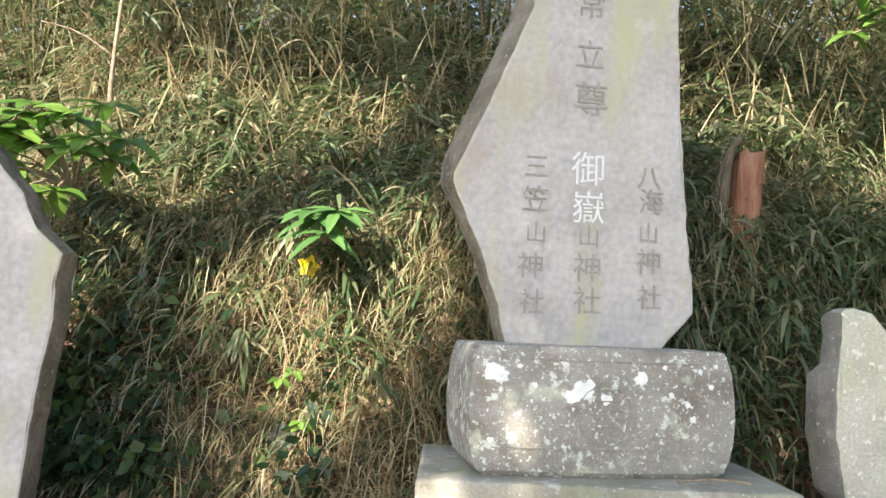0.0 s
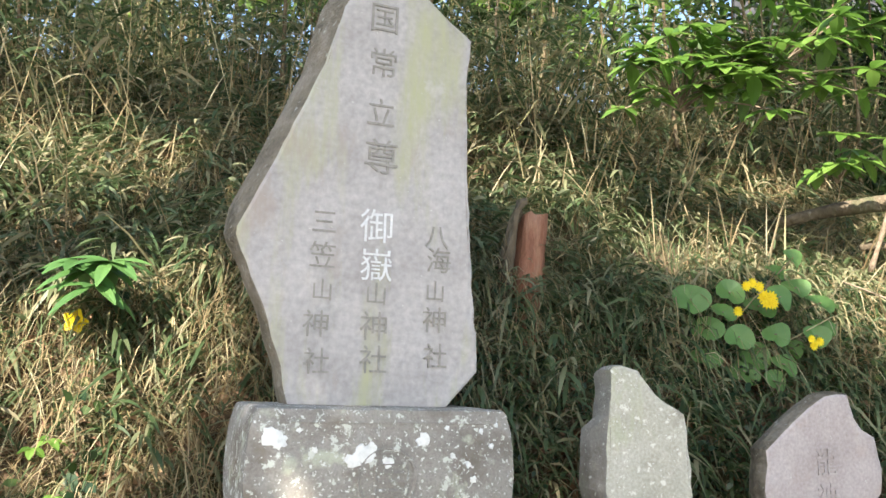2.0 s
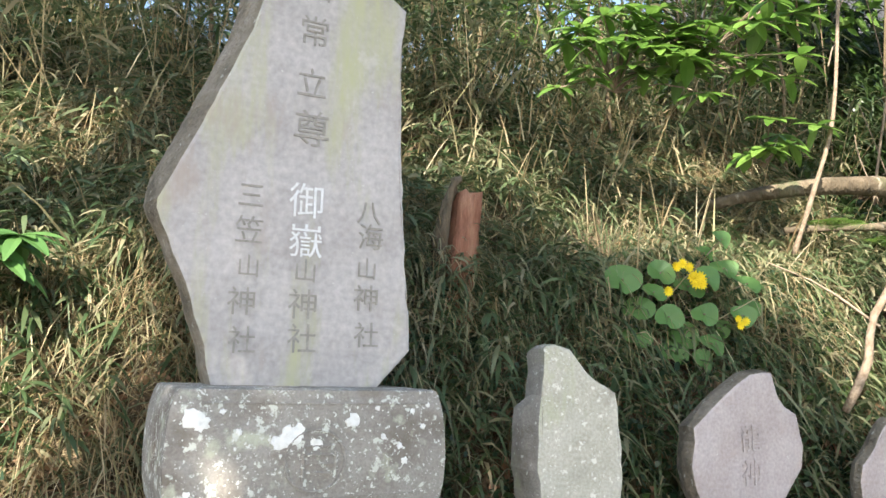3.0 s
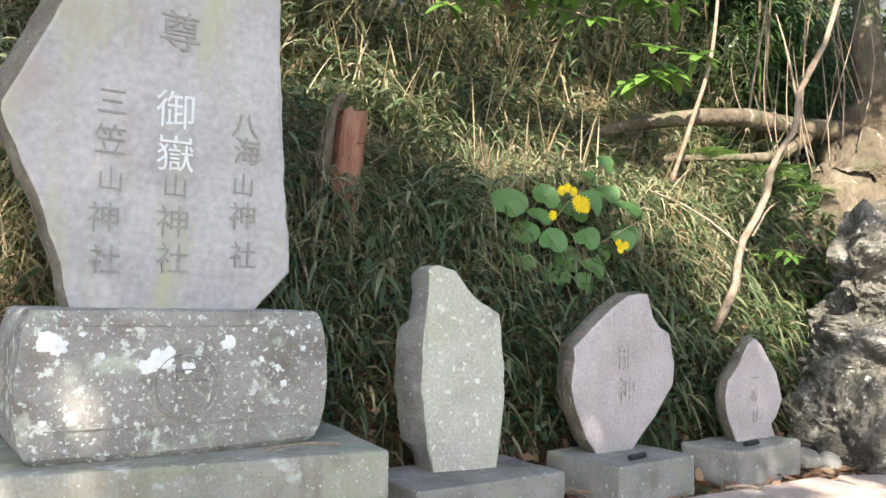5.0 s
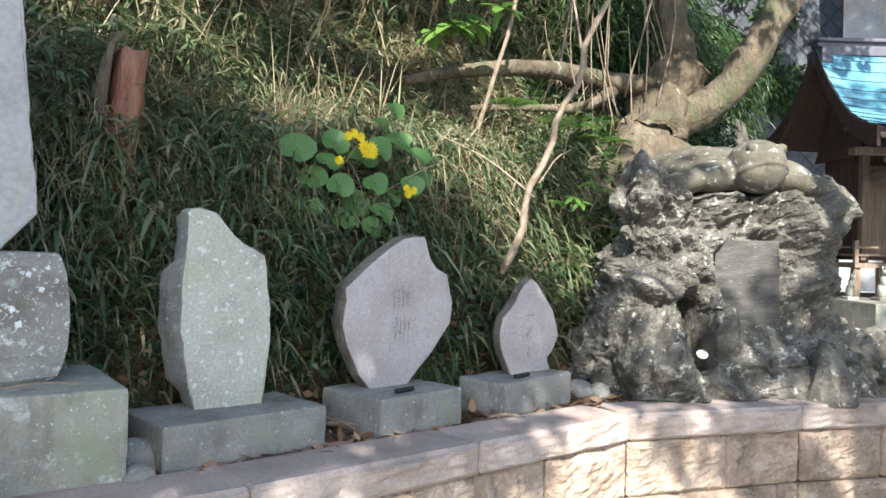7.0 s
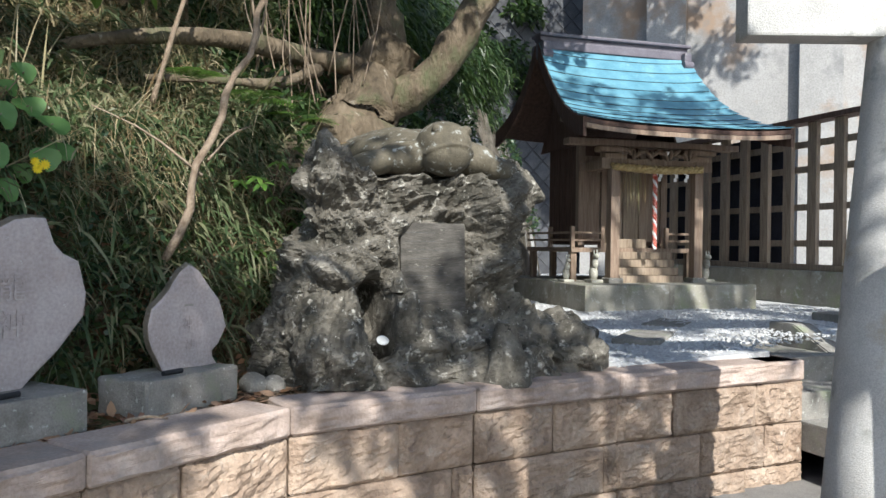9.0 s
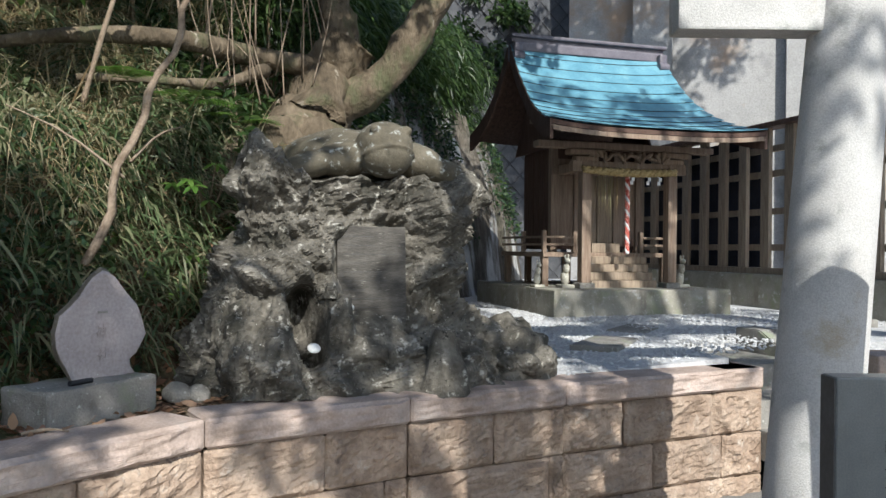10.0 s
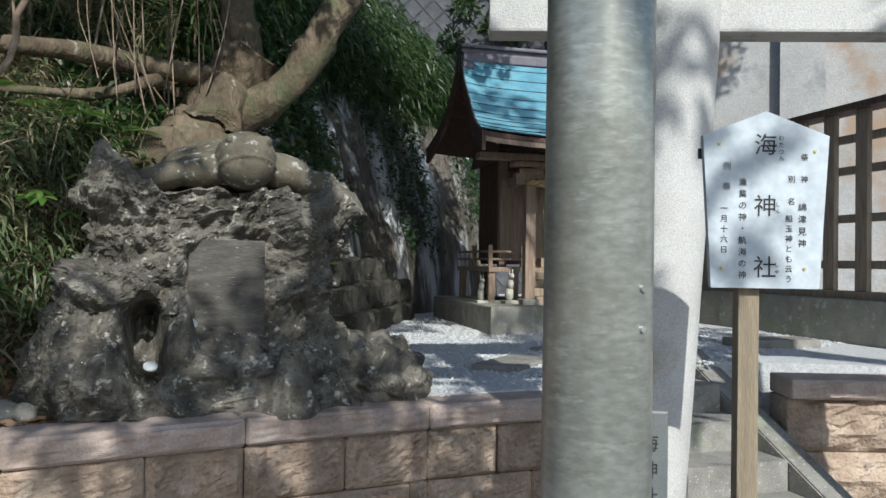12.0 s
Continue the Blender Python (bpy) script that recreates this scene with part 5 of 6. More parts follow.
shade_tree(14.5, -2.6, 10.0, (12.4, 3.6, 10.6), (3.4, 3.2, 1.2), 108, 25, "unseen tall evergreen tree leaning over the fence, added to shade the walls")
shade_tree(11.5, -5.0, 9.5, (10.0, -3.0, 9.4), (2.6, 2.8, 1.3), 36, 24, "unseen broad evergreen tree with an open crown, added for dappled shade")


# ---- plants on the bank ----
CLEAR = [(-2.0, 3.4, 0.3), (2.75, 4.0, 0.42), (2.25, 4.0, 0.42), (-0.66, 3.42, 0.16), (2.35, 3.55, 0.25), (3.3, 4.1, 0.3)]  # shrubs that stand free of the bamboo grass


def bank_points(count, x0, x1, d0, d1, seed, patch=0.0):
    g = np.random.default_rng(seed)
    X = g.uniform(x0, x1, count * 8)
    Y = g.uniform(2.9, 10.0, count * 8)
    d = toe_distance(X, Y)
    ok = (d > d0) & (d < d1)
    if patch:
        w = np.sin(X * 2.3 + seed) + np.sin(Y * 3.1 + X * 1.3 + seed) + 0.7 * np.sin(X * 5.7 - Y * 2.9)
        ok &= w > g.normal(patch - 0.8, 0.6, len(X))
    if seed in (31, 35):
        for cx, cy, r in CLEAR:
            ok &= ((X - cx) ** 2 + (Y - cy + 0.12) ** 2) > r * r
    X, Y = X[ok][:count], Y[ok][:count]
    return np.stack([X, Y, bank_height(X, Y)], 1), g


def scatter(name, count, x0, x1, d0, d1, seed, lmin, lmax, width, droop, material, label, category, up=0.6, out=0.5, seg=3, lift=0.0, jitter=0.45, patch=0.0):
    P, g = bank_points(count, x0, x1, d0, d1, seed, patch)
    n = len(P)
    D = np.stack([g.normal(0, jitter, n), -out + g.normal(0, jitter, n), up + g.normal(0, jitter, n)], 1)
    D /= np.linalg.norm(D, axis=1)[:, None]
    h = g.uniform(0, 1, n)
    P = P + np.stack([np.zeros(n), -0.4 * lift * h, lift * h], 1)
    Ls = g.uniform(lmin, lmax, n)
    return stuff(name, blades(name, P, D, Ls, width * g.uniform(0.6, 1.3, n), droop, material, seg=seg, rng=g), label, category)


def sprays(name, count, x0, x1, d0, d1, seed, height, leaf, width, material, label, category, per=7, patch=0.0):
    """Stems that carry fans of leaves near their tips, as bamboo grass does."""
    P, g = bank_points(count, x0, x1, d0, d1, seed, patch)
    n = len(P)
    lean = np.stack([g.normal(0, 0.35, n), -0.25 + g.normal(0, 0.3, n), np.ones(n)], 1)
    lean /= np.linalg.norm(lean, axis=1)[:, None]
    H = height * g.uniform(0.35, 1.0, n)
    tips = P + lean * H[:, None]
    az = g.uniform(0, 2 * np.pi, n)
    PP, DD, LL = [], [], []
    for k in range(per):
        a = az + g.normal(0, 0.9, n)
        D = np.stack([np.cos(a), np.sin(a) * 0.8 - 0.25, g.normal(0.1, 0.3, n)], 1)
        PP.append(tips - lean * (H * 0.12 * k * g.uniform(0.5, 1.2, n) * 0.6)[:, None])
        DD.append(D / np.linalg.norm(D, axis=1)[:, None])
        LL.append(leaf * g.uniform(0.55, 1.25, n))
    P2, D2, L2 = np.concatenate(PP), np.concatenate(DD), np.concatenate(LL)
    m = len(P2)
    up = np.tile(np.array([[0.0, 0.0, 1.0]]), (m, 1)) + g.normal(0, 0.35, (m, 3))
    leaves = blades(name, P2, D2, L2, width * g.uniform(0.7, 1.25, m), 0.55, material, seg=4, flat=up, rng=g)
    stuff(name, leaves, label, category)
    stems = blades(name + "_stems", P, lean, H, np.full(n, 0.007), 0.0, L_DRY, seg=2, rng=g)
    stuff(name + "_stems", stems, "thin tan stems of the " + category, category + " stems")


sprays("bamboo_grass", 7800, -4.6, 5.0, 0.12, 3.4, 31, 0.34, 0.16, 0.019, L_SASA, "dense green bamboo grass over the bank", "bamboo grass", 7)
sprays("tall_bamboo_grass", 2600, -5.0, 5.6, 1.5, 4.6, 35, 1.5, 0.18, 0.020, L_SASA, "tall leafy bamboo grass along the top of the bank", "tall bamboo grass", 9)
scatter("dry_grass", 30000, -4.6, 4.6, 0.3, 2.6, 32, 0.14, 0.40, 0.0055, 1.0, L_DRY, "dry tan grass hanging down the bank", "dry grass", lift=0.16, jitter=0.5, patch=0.8)
scatter("green_grass", 16000, -4.6, 4.6, 0.3, 1.6, 37, 0.12, 0.34, 0.007, 1.0, L_SASA, "long green grass blades on the bank", "grass", lift=0.1, jitter=0.5)
scatter("dead_stalks", 1500, -4.6, 5.2, 0.3, 3.0, 38, 0.4, 0.9, 0.009, 0.25, L_DRY, "stiff dead tan stalks among the grass", "dead stalks", up=1.0, out=0.2, jitter=0.3)
scatter("low_dry_grass", 18000, -4.2, 1.0, -0.05, 0.8, 41, 0.12, 0.36, 0.006, 0.9, L_DRY, "dry tan grass at the foot of the bank", "dry grass", lift=0.1, jitter=0.55, patch=0.5)
scatter("low_green_grass", 9000, -4.2, 1.2, -0.05, 0.7, 42, 0.10, 0.28, 0.009, 0.9, L_SASA, "green grass at the foot of the bank", "grass", lift=0.08, jitter=0.55)
scatter("foot_grass", 9000, 0.9, 4.3, 0.02, 0.7, 46, 0.10, 0.26, 0.014, 0.9, L_SASA, "green bamboo grass leaves at the foot of the bank", "grass", lift=0.22, jitter=0.6)
scatter("ivy", 18000, 0.9, 5.2, 0.0, 0.45, 33, 0.025, 0.055, 0.034, 0.3, L_IVY, "dark glossy ivy at the foot of the bank", "ivy", lift=0.2, seg=2, jitter=0.7, patch=0.4)
scatter("ground_ivy", 15000, -2.9, -0.5, -0.1, 0.38, 39, 0.045, 0.085, 0.05, 0.3, L_IVY, "dark ivy and leaf litter below the grass", "ivy", lift=0.22, seg=2, jitter=0.7, patch=0.2)
scatter("shrub_leaves", 9000, 4.2, 6.6, 0.05, 2.0, 36, 0.06, 0.13, 0.035, 0.4, L_CROWN, "dark shrub leaves round the tree's foot", "shrub leaves", lift=0.35, seg=2, jitter=0.7, patch=0.5)
scatter("hanging_bamboo", 44000, 5.5, 12.4, 0.72, 3.6, 34, 0.10, 0.22, 0.024, 0.9, L_CROWN, "green bamboo foliage hanging over the rock face", "bamboo foliage", lift=1.0, seg=3, out=0.9, up=0.2, jitter=0.6)
scatter("cliff_creepers", 12000, 5.6, 12.2, 0.1, 0.6, 43, 0.05, 0.12, 0.035, 0.5, L_IVY, "dark creepers hanging on the rock face", "creepers", lift=0.25, seg=2, jitter=0.7, patch=1.0)
g = np.random.default_rng(44)
vines = [((W0 + wd * u + wnorm * (0.12 * z - 0.15) + Vector((0, 0, z)))[:], r) for u, z, r in [(g.uniform(0, 2.2), g.uniform(2, 7), g.uniform(0.3, 0.7)) for k in range(26)] + [(g.uniform(0.2, 3.4), g.uniform(0.9, 2.6), g.uniform(0.3, 0.6)) for k in range(18)] + [(g.uniform(6.4, 8.0), g.uniform(4.6, 8.0), g.uniform(0.2, 0.5)) for k in range(16)]]
stuff("wall_creepers", foliage("wall_creepers", [c for c, r in vines], [r for c, r in vines], 15000, 0.16, L_CROWN, seed=45), "green creepers hanging over the stone wall", "creepers")
scatter("bank_litter", 8000, -3.6, 4.6, -0.1, 0.5, 40, 0.03, 0.08, 0.035, 0.2, L_LITTER, "fallen brown leaves at the foot of the bank", "fallen leaves", lift=0.01, seg=2, up=0.1, out=0.3, jitter=0.8)

# woods behind the bank
g = np.random.default_rng(61)
woods = [((g.uniform(-6.5, 7.5), g.uniform(6.6, 9.5), g.uniform(4.4, 10.5)), g.uniform(0.5, 1.2)) for k in range(120)]
stuff("woodland_leaves", foliage("woodland_leaves", [c for c, r in woods], [r for c, r in woods], 34000, 0.17, L_CROWN, seed=62), "dark woodland foliage above the bank", "woods")
lit = [((g.uniform(-5, 6), g.uniform(5.8, 7.0), g.uniform(3.9, 6.5)), g.uniform(0.25, 0.6)) for k in range(60)]
stuff("thicket_leaves", foliage("thicket_leaves", [c for c, r in lit], [r for c, r in lit], 9000, 0.12, L_SHRUB, seed=63), "sunlit green thicket leaves above the bank", "thicket")
bm = bmesh.new()
for k in range(70):
    x, y = g.uniform(-5, 6.2), g.uniform(4.9, 8.0)
    z = float(bank_height(x, y)) - 0.1
    limb(bm, [(x, y, z), (x + g.uniform(-0.2, 0.2), y, z + 1.5), (x + g.uniform(-0.6, 0.6), y + g.uniform(-0.3, 0.3), z + 4.5)], g.uniform(0.006, 0.022), 0.005, 6, 6, 0.1, k)
me = mesh_of("woodland_stems", bm, M_STEM)
me.shade_smooth()
stuff("woodland_stems", me, "thin brown stems of the woods above the bank", "woodland stems")


# ---- single plants ----
def leaf_shape(bm, centre, out, up, length, width, cup=0.1, round_leaf=False):
    """One broad leaf with a folded middle."""
    out, up = Vector(out).normalized(), Vector(up).normalized()
    sd = out.cross(up).normalized()
    up = sd.cross(out)
    n = 7
    rows = []
    for k in range(n + 1):
        f = k / n
        w = width * (math.sin(math.pi * (0.08 + 0.9 * f)) if round_leaf else math.sin(math.pi * min(1, f * 0.95 + 0.02)) ** 0.8 * (1 - 0.25 * f)) / 2
        c = Vector(centre) + out * length * f - up * (cup * length * f * f)
        rows.append((bm.verts.new(c - sd * w + up * w * 0.25), bm.verts.new(c), bm.verts.new(c + sd * w + up * w * 0.25)))
    for a, b in zip(rows[:-1], rows[1:]):
        bm.faces.new((a[0], a[1], b[1], b[0]))
        bm.faces.new((a[1], a[2], b[2], b[1]))


def shrub(name, centre, count, spread, length, width, material, label, category, seed, group="", star=0):
    """A plant of broad leaves on stalks round a centre; each whorl of leaves is a part."""
    g = random.Random(seed)
    t = thing(name, label, category, Matrix.Translation(centre), group)
    bs = bmesh.new()
    for k in range(count):
        bm = bmesh.new()
        tip = Vector((g.uniform(-1, 1) * spread[0], -abs(g.gauss(0.25, 0.4)) * spread[1], g.uniform(-0.6, 1) * spread[2]))
        limb(bs, [Vector((0, 0.12, -0.1)), tip * 0.5 + Vector((0, 0.05, 0.0)), tip], 0.006, 0.004, 5, 5, 0, k)
        m = star or 5
        a0 = g.uniform(0, 6.28)
        for i in range(m):
            a = a0 + 6.283 * i / m
            out = Vector((math.cos(a), math.sin(a) * 0.75 - 0.35, g.uniform(-0.5, 0.2)))
            leaf_shape(bm, tip, out, (0, -0.35, 1), length * g.uniform(0.7, 1.15), width * g.uniform(0.8, 1.1), 0.25)
        part("leaf_whorl", bm, material, t)
    part("stem", bs, M_TWIG, t)
    return t


shrub("broadleaf_shrub", (-1.80, 3.22, 2.20), 26, (0.34, 0.2, 0.26), 0.17, 0.11, L_SHRUB, "bright green broadleaf shrub on the bank", "shrub", 1, "bank shrubs", 5)
shrub("broadleaf_shrub", (2.70, 3.82, 3.38), 34, (0.46, 0.3, 0.34), 0.18, 0.085, L_SHRUB, "bright green broadleaf shrub near the bank's top", "shrub", 2, "bank shrubs", 6)
shrub("broadleaf_shrub", (2.22, 3.84, 3.22), 26, (0.4, 0.28, 0.32), 0.16, 0.075, L_SHRUB, "bright green broadleaf shrub near the bank's top", "shrub", 3, "bank shrubs", 6)
shrub("broadleaf_shrub", (3.25, 4.0, 2.92), 8, (0.3, 0.2, 0.14), 0.16, 0.08, L_SHRUB, "small green broadleaf shrub over the soil patch", "shrub", 4, "bank shrubs", 6)
shrub("palmate_plant", (-0.61, 3.34, 1.97), 5, (0.10, 0.12, 0.07), 0.19, 0.07, L_BUTTER, "dark green palmate leaf plant on the bank", "plant", 5, "", 8)
shrub("broadleaf_seedling", (1.36, 3.12, 0.88), 2, (0.04, 0.08, 0.04), 0.10, 0.045, L_SHRUB, "small bright green seedling by the plinth", "plant", 6, "seedlings", 6)
shrub("broadleaf_seedling", (-0.72, 3.22, 1.33), 2, (0.05, 0.06, 0.04), 0.07, 0.045, L_SHRUB, "small yellow-green seedling in the leaf litter", "plant", 7, "seedlings", 4)
shrub("broadleaf_seedling", (-0.58, 3.14, 1.12), 2, (0.07, 0.06, 0.05), 0.06, 0.04, L_SHRUB, "small yellow-green seedling in the leaf litter", "plant", 8, "seedlings", 4)
shrub("broadleaf_shrub", (4.05, 3.75, 1.75), 9, (0.32, 0.25, 0.3), 0.09, 0.04, L_SHRUB, "low green shrub beside the rock", "shrub", 9, "bank shrubs", 5)
shrub("broadleaf_shrub", (3.75, 3.75, 1.35), 8, (0.3, 0.2, 0.25), 0.08, 0.035, L_SHRUB, "low green shrub beside the rock", "shrub", 10, "bank shrubs", 5)


def fern(centre, label, seed, n=5, length=0.32):
    g = random.Random(seed)
    t = thing("fern", label, "fern", Matrix.Translation(centre), "ferns")
    for k in range(n):
        bm = bmesh.new()
        a = g.uniform(-2.9, 0.2)
        out = Vector((math.cos(a), math.sin(a) * 0.7, 0.35)).normalized()
        sd = out.cross(Vector((0, 0, 1))).normalized()
        for i in range(14):
            f = (i + 1) / 15
            c = out * length * f + Vector((0, 0, -0.35 * length * f * f))
            w = 0.085 * math.sin(math.pi * (0.15 + 0.85 * f))
            for s_ in (-1, 1):
                leaf_shape(bm, c, sd * s_ + out * 0.4, (0, 0, 1), w, 0.018, 0.2)
        part("frond", bm, L_SHRUB, t)
    return t


fern((3.95, 3.95, 2.35), "yellow-green fern beside the sapling", 1, 6)
fern((4.3, 3.95, 2.28), "yellow-green fern beside the sapling", 2, 5)
fern((3.6, 4.05, 2.45), "green fern under the fallen limb", 3, 4, 0.26)

# leopard plant with round leaves and yellow flowers
lp = Vector((2.29, 3.62, 1.85))
plant = thing("leopard_plant", "leopard plant with round glossy leaves and yellow flower heads", "plant", Matrix.Translation(lp))
g = random.Random(77)
spots = [(-0.24, 0.16, 0.10), (-0.17, 0.02, 0.085), (-0.05, 0.20, 0.08), (0.10, 0.14, 0.09), (0.17, 0.18, 0.08), (-0.19, -0.12, 0.08), (-0.05, -0.02, 0.075), (0.06, -0.10, 0.085), (0.14, 0.0, 0.07), (0.30, 0.24, 0.075), (0.38, 0.16, 0.08), (0.43, 0.05, 0.075), (0.34, 0.0, 0.07), (0.0, -0.18, 0.08), (0.18, -0.14, 0.075), (0.27, 0.38, 0.06), (0.22, 0.32, 0.06), (0.27, -0.06, 0.06), (-0.1, 0.1, 0.07), (0.12, -0.22, 0.07)]
for u, w, r in spots:
    bm = bmesh.new()
    c = Vector((u, -0.10 + g.uniform(-0.06, 0.06) - 0.15 * (0.3 - w), w + 0.02))
    nrm = Vector((g.uniform(-0.5, 0.3), -0.8, g.uniform(0.25, 0.9))).normalized()
    a = nrm.cross(Vector((0.2, 0.1, 1))).normalized()
    b = nrm.cross(a)
    ring = []
    mid = bm.verts.new(c - nrm * 0.012)
    for k in range(14):
        th = 2 * math.pi * k / 14
        rr = r * 0.85 * (1 + 0.08 * math.sin(3 * th + u * 9)) * (0.72 if k == 3 else 1.0)
        ring.append(bm.verts.new(c + (a * math.cos(th) * 1.1 + b * math.sin(th)) * rr + nrm * 0.012 * math.sin(2 * th)))
    for k in range(14):
        bm.faces.new((mid, ring[k], ring[(k + 1) % 14]))
    leaf = part("leaf", bm, L_BUTTER, plant)
    bm = bmesh.new()
    limb(bm, [(u * 0.35, 0.12, w * 0.3 - 0.08), (u * 0.75, 0.0, w * 0.7), c], 0.004, 0.003, 6, 5)
    part("stalk", bm, M_TWIG, plant)
for u, w, r in ((-0.03, 0.235, 0.022), (0.0, 0.25, 0.022), (0.035, 0.235, 0.022), (0.055, 0.19, 0.03), (0.09, 0.185, 0.03), (0.07, 0.165, 0.03), (0.10, 0.16, 0.026), (-0.075, 0.115, 0.022), (0.30, -0.03, 0.02), (0.33, -0.01, 0.02), (0.29, 0.0, 0.018)):
    bm = bmesh.new()
    c = Vector((u, -0.22, w))
    for k in range(11):
        th = 2 * math.pi * k / 11
        leaf_shape(bm, c, (math.cos(th), -0.35, math.sin(th)), (0, -1, 0.2), r * 1.25, r * 0.55, 0.1)
    part("flower_head", bm, L_FLOWER, plant, "yellow daisy-like flower head")
# a yellow leaf among the grass
bm = bmesh.new()
for k in range(5):
    th = 1.3 * k
    leaf_shape(bm, (0, 0, 0), (math.cos(th), -0.5, math.sin(th)), (0, -1, 0), 0.055, 0.05, 0.2)
ob = part("yellow_leaf", bm, L_FLOWER)
ob.location = (-0.69, 3.40, 1.80)
tagged(ob, "bright yellow autumn leaf caught in the dry grass", "leaf")

# stump
st = thing("tree_stump", "broken reddish rotten tree stump with torn bark", "stump", pose(1.26, 3.66, 1.86, -4, 6, 0))
bm = bmesh.new()
rings = []
for j in range(9):
    z = -0.1 + 0.66 * j / 8
    ring = []
    for k in range(18):
        a = 2 * math.pi * k / 18
        r = 0.075 * (1 + 0.4 * noise.noise(Vector((math.cos(a) * 2, math.sin(a) * 2, z * 3)))) * (1.15 - 0.2 * j / 8)
        ring.append(bm.verts.new((r * math.cos(a), r * math.sin(a), z + (0.05 * noise.noise(Vector((k * 0.9, 3, 1))) if j == 8 else 0))))
    rings.append(ring)
for a, b in zip(rings[:-1], rings[1:]):
    for k in range(18):
        bm.faces.new((a[k], a[(k + 1) % 18], b[(k + 1) % 18], b[k]))
bm.faces.new(rings[-1])
part("core", bm, M_STUMPCUT, st, "bare red-brown wood", smooth=True)
g = random.Random(5)
for k in range(4):
    a = 2.3 + 0.42 * k
    bm = bmesh.new()
    c, s_ = math.cos(a), math.sin(a)
    r0, r1 = 0.105, 0.13
    tall_ = g.uniform(0.3, 0.62) if k < 6 else g.uniform(0.1, 0.3)
    limb(bm, [(r0 * c, r0 * s_, -0.12), (r1 * c, r1 * s_, 0.2), (r0 * c * 1.05, r0 * s_ * 1.05, tall_ - 0.04), (r0 * c * 0.6, r0 * s_ * 0.6 - 0.02, tall_ + 0.02)], 0.032, 0.018, 10, 7, 0.4, k)
    roughen(bm, 0.012, 22, k)
    part("bark_strip", bm, M_BARK, st, smooth=True)

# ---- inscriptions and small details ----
# Letters stand proud of the face; their grey stands for shade in carved grooves.
for ch, x, z, size, mat in (("国", -0.027, 1.427, 0.13, M_CARVE_SHADE), ("常", -0.025, 1.25, 0.125, M_CARVE_SHADE), ("立", -0.026, 1.056, 0.12, M_CARVE_SHADE), ("尊", -0.018, 0.888, 0.145, M_CARVE_SHADE), ("御", -0.022, 0.629, 0.135, M_WHITEPAINT), ("嶽", -0.019, 0.488, 0.13, M_WHITEPAINT), ("山", -0.014, 0.388, 0.09, M_CARVE_SHADE), ("神", -0.017, 0.27, 0.115, M_CARVE_SHADE), ("社", -0.015, 0.153, 0.11, M_CARVE_SHADE),
                            ("三", -0.215, 0.63, 0.10, M_CARVE_SHADE), ("笠", -0.215, 0.51, 0.105, M_CARVE_SHADE), ("山", -0.21, 0.39, 0.085, M_CARVE_SHADE), ("神", -0.225, 0.27, 0.105, M_CARVE_SHADE), ("社", -0.217, 0.142, 0.10, M_CARVE_SHADE),
                            ("八", 0.21, 0.615, 0.10, M_CARVE_SHADE), ("海", 0.22, 0.525, 0.105, M_CARVE_SHADE), ("山", 0.21, 0.412, 0.085, M_CARVE_SHADE), ("神", 0.212, 0.305, 0.105, M_CARVE_SHADE), ("社", 0.218, 0.175, 0.10, M_CARVE_SHADE)):
    words(ch, size, mat, big, Matrix.Translation((x * 1.035, -0.0045, z * 1.035)) @ UPRIGHT, "inscription", 0.0012, "worn white-painted character" if mat is M_WHITEPAINT else "carved character, its groove shade put into the grey")
for ch, z in (("龍", 0.36), ("神", 0.22)):
    words(ch, 0.115, M_MAUVE, wide, Matrix.Translation((-0.03, -0.0045, z + 0.03)) @ UPRIGHT, "inscription", 0.0014, "worn carved character, its groove shade put into the grey")
for ch, x, z in (("神", -0.05, 0.20), ("社", -0.04, 0.10)):
    words(ch, 0.06, M_MAUVE, small, Matrix.Translation((x, -0.0045, z)) @ UPRIGHT, "inscription", 0.0012, "worn carved character, its groove shade put into the grey")
part("inscription", boxed(-0.07, -0.02, -0.006, -0.003, 0.285, 0.295), M_CARVE_SHADE, small, "worn carved character, its groove shade put into the grey")


def drum_y(u, z):
    hw = float(np.interp(z, zs_drum, half_drum))
    return -0.03 * (1 - (u / hw) ** 2) - 0.02 * math.sin(math.pi * z / 0.43)


zs_drum = [0, 0.02, 0.06, 0.12, 0.2, 0.28, 0.36, 0.41, 0.425, 0.43]
half_drum = [0.40, 0.43, 0.447, 0.458, 0.462, 0.46, 0.452, 0.438, 0.43, 0.42]


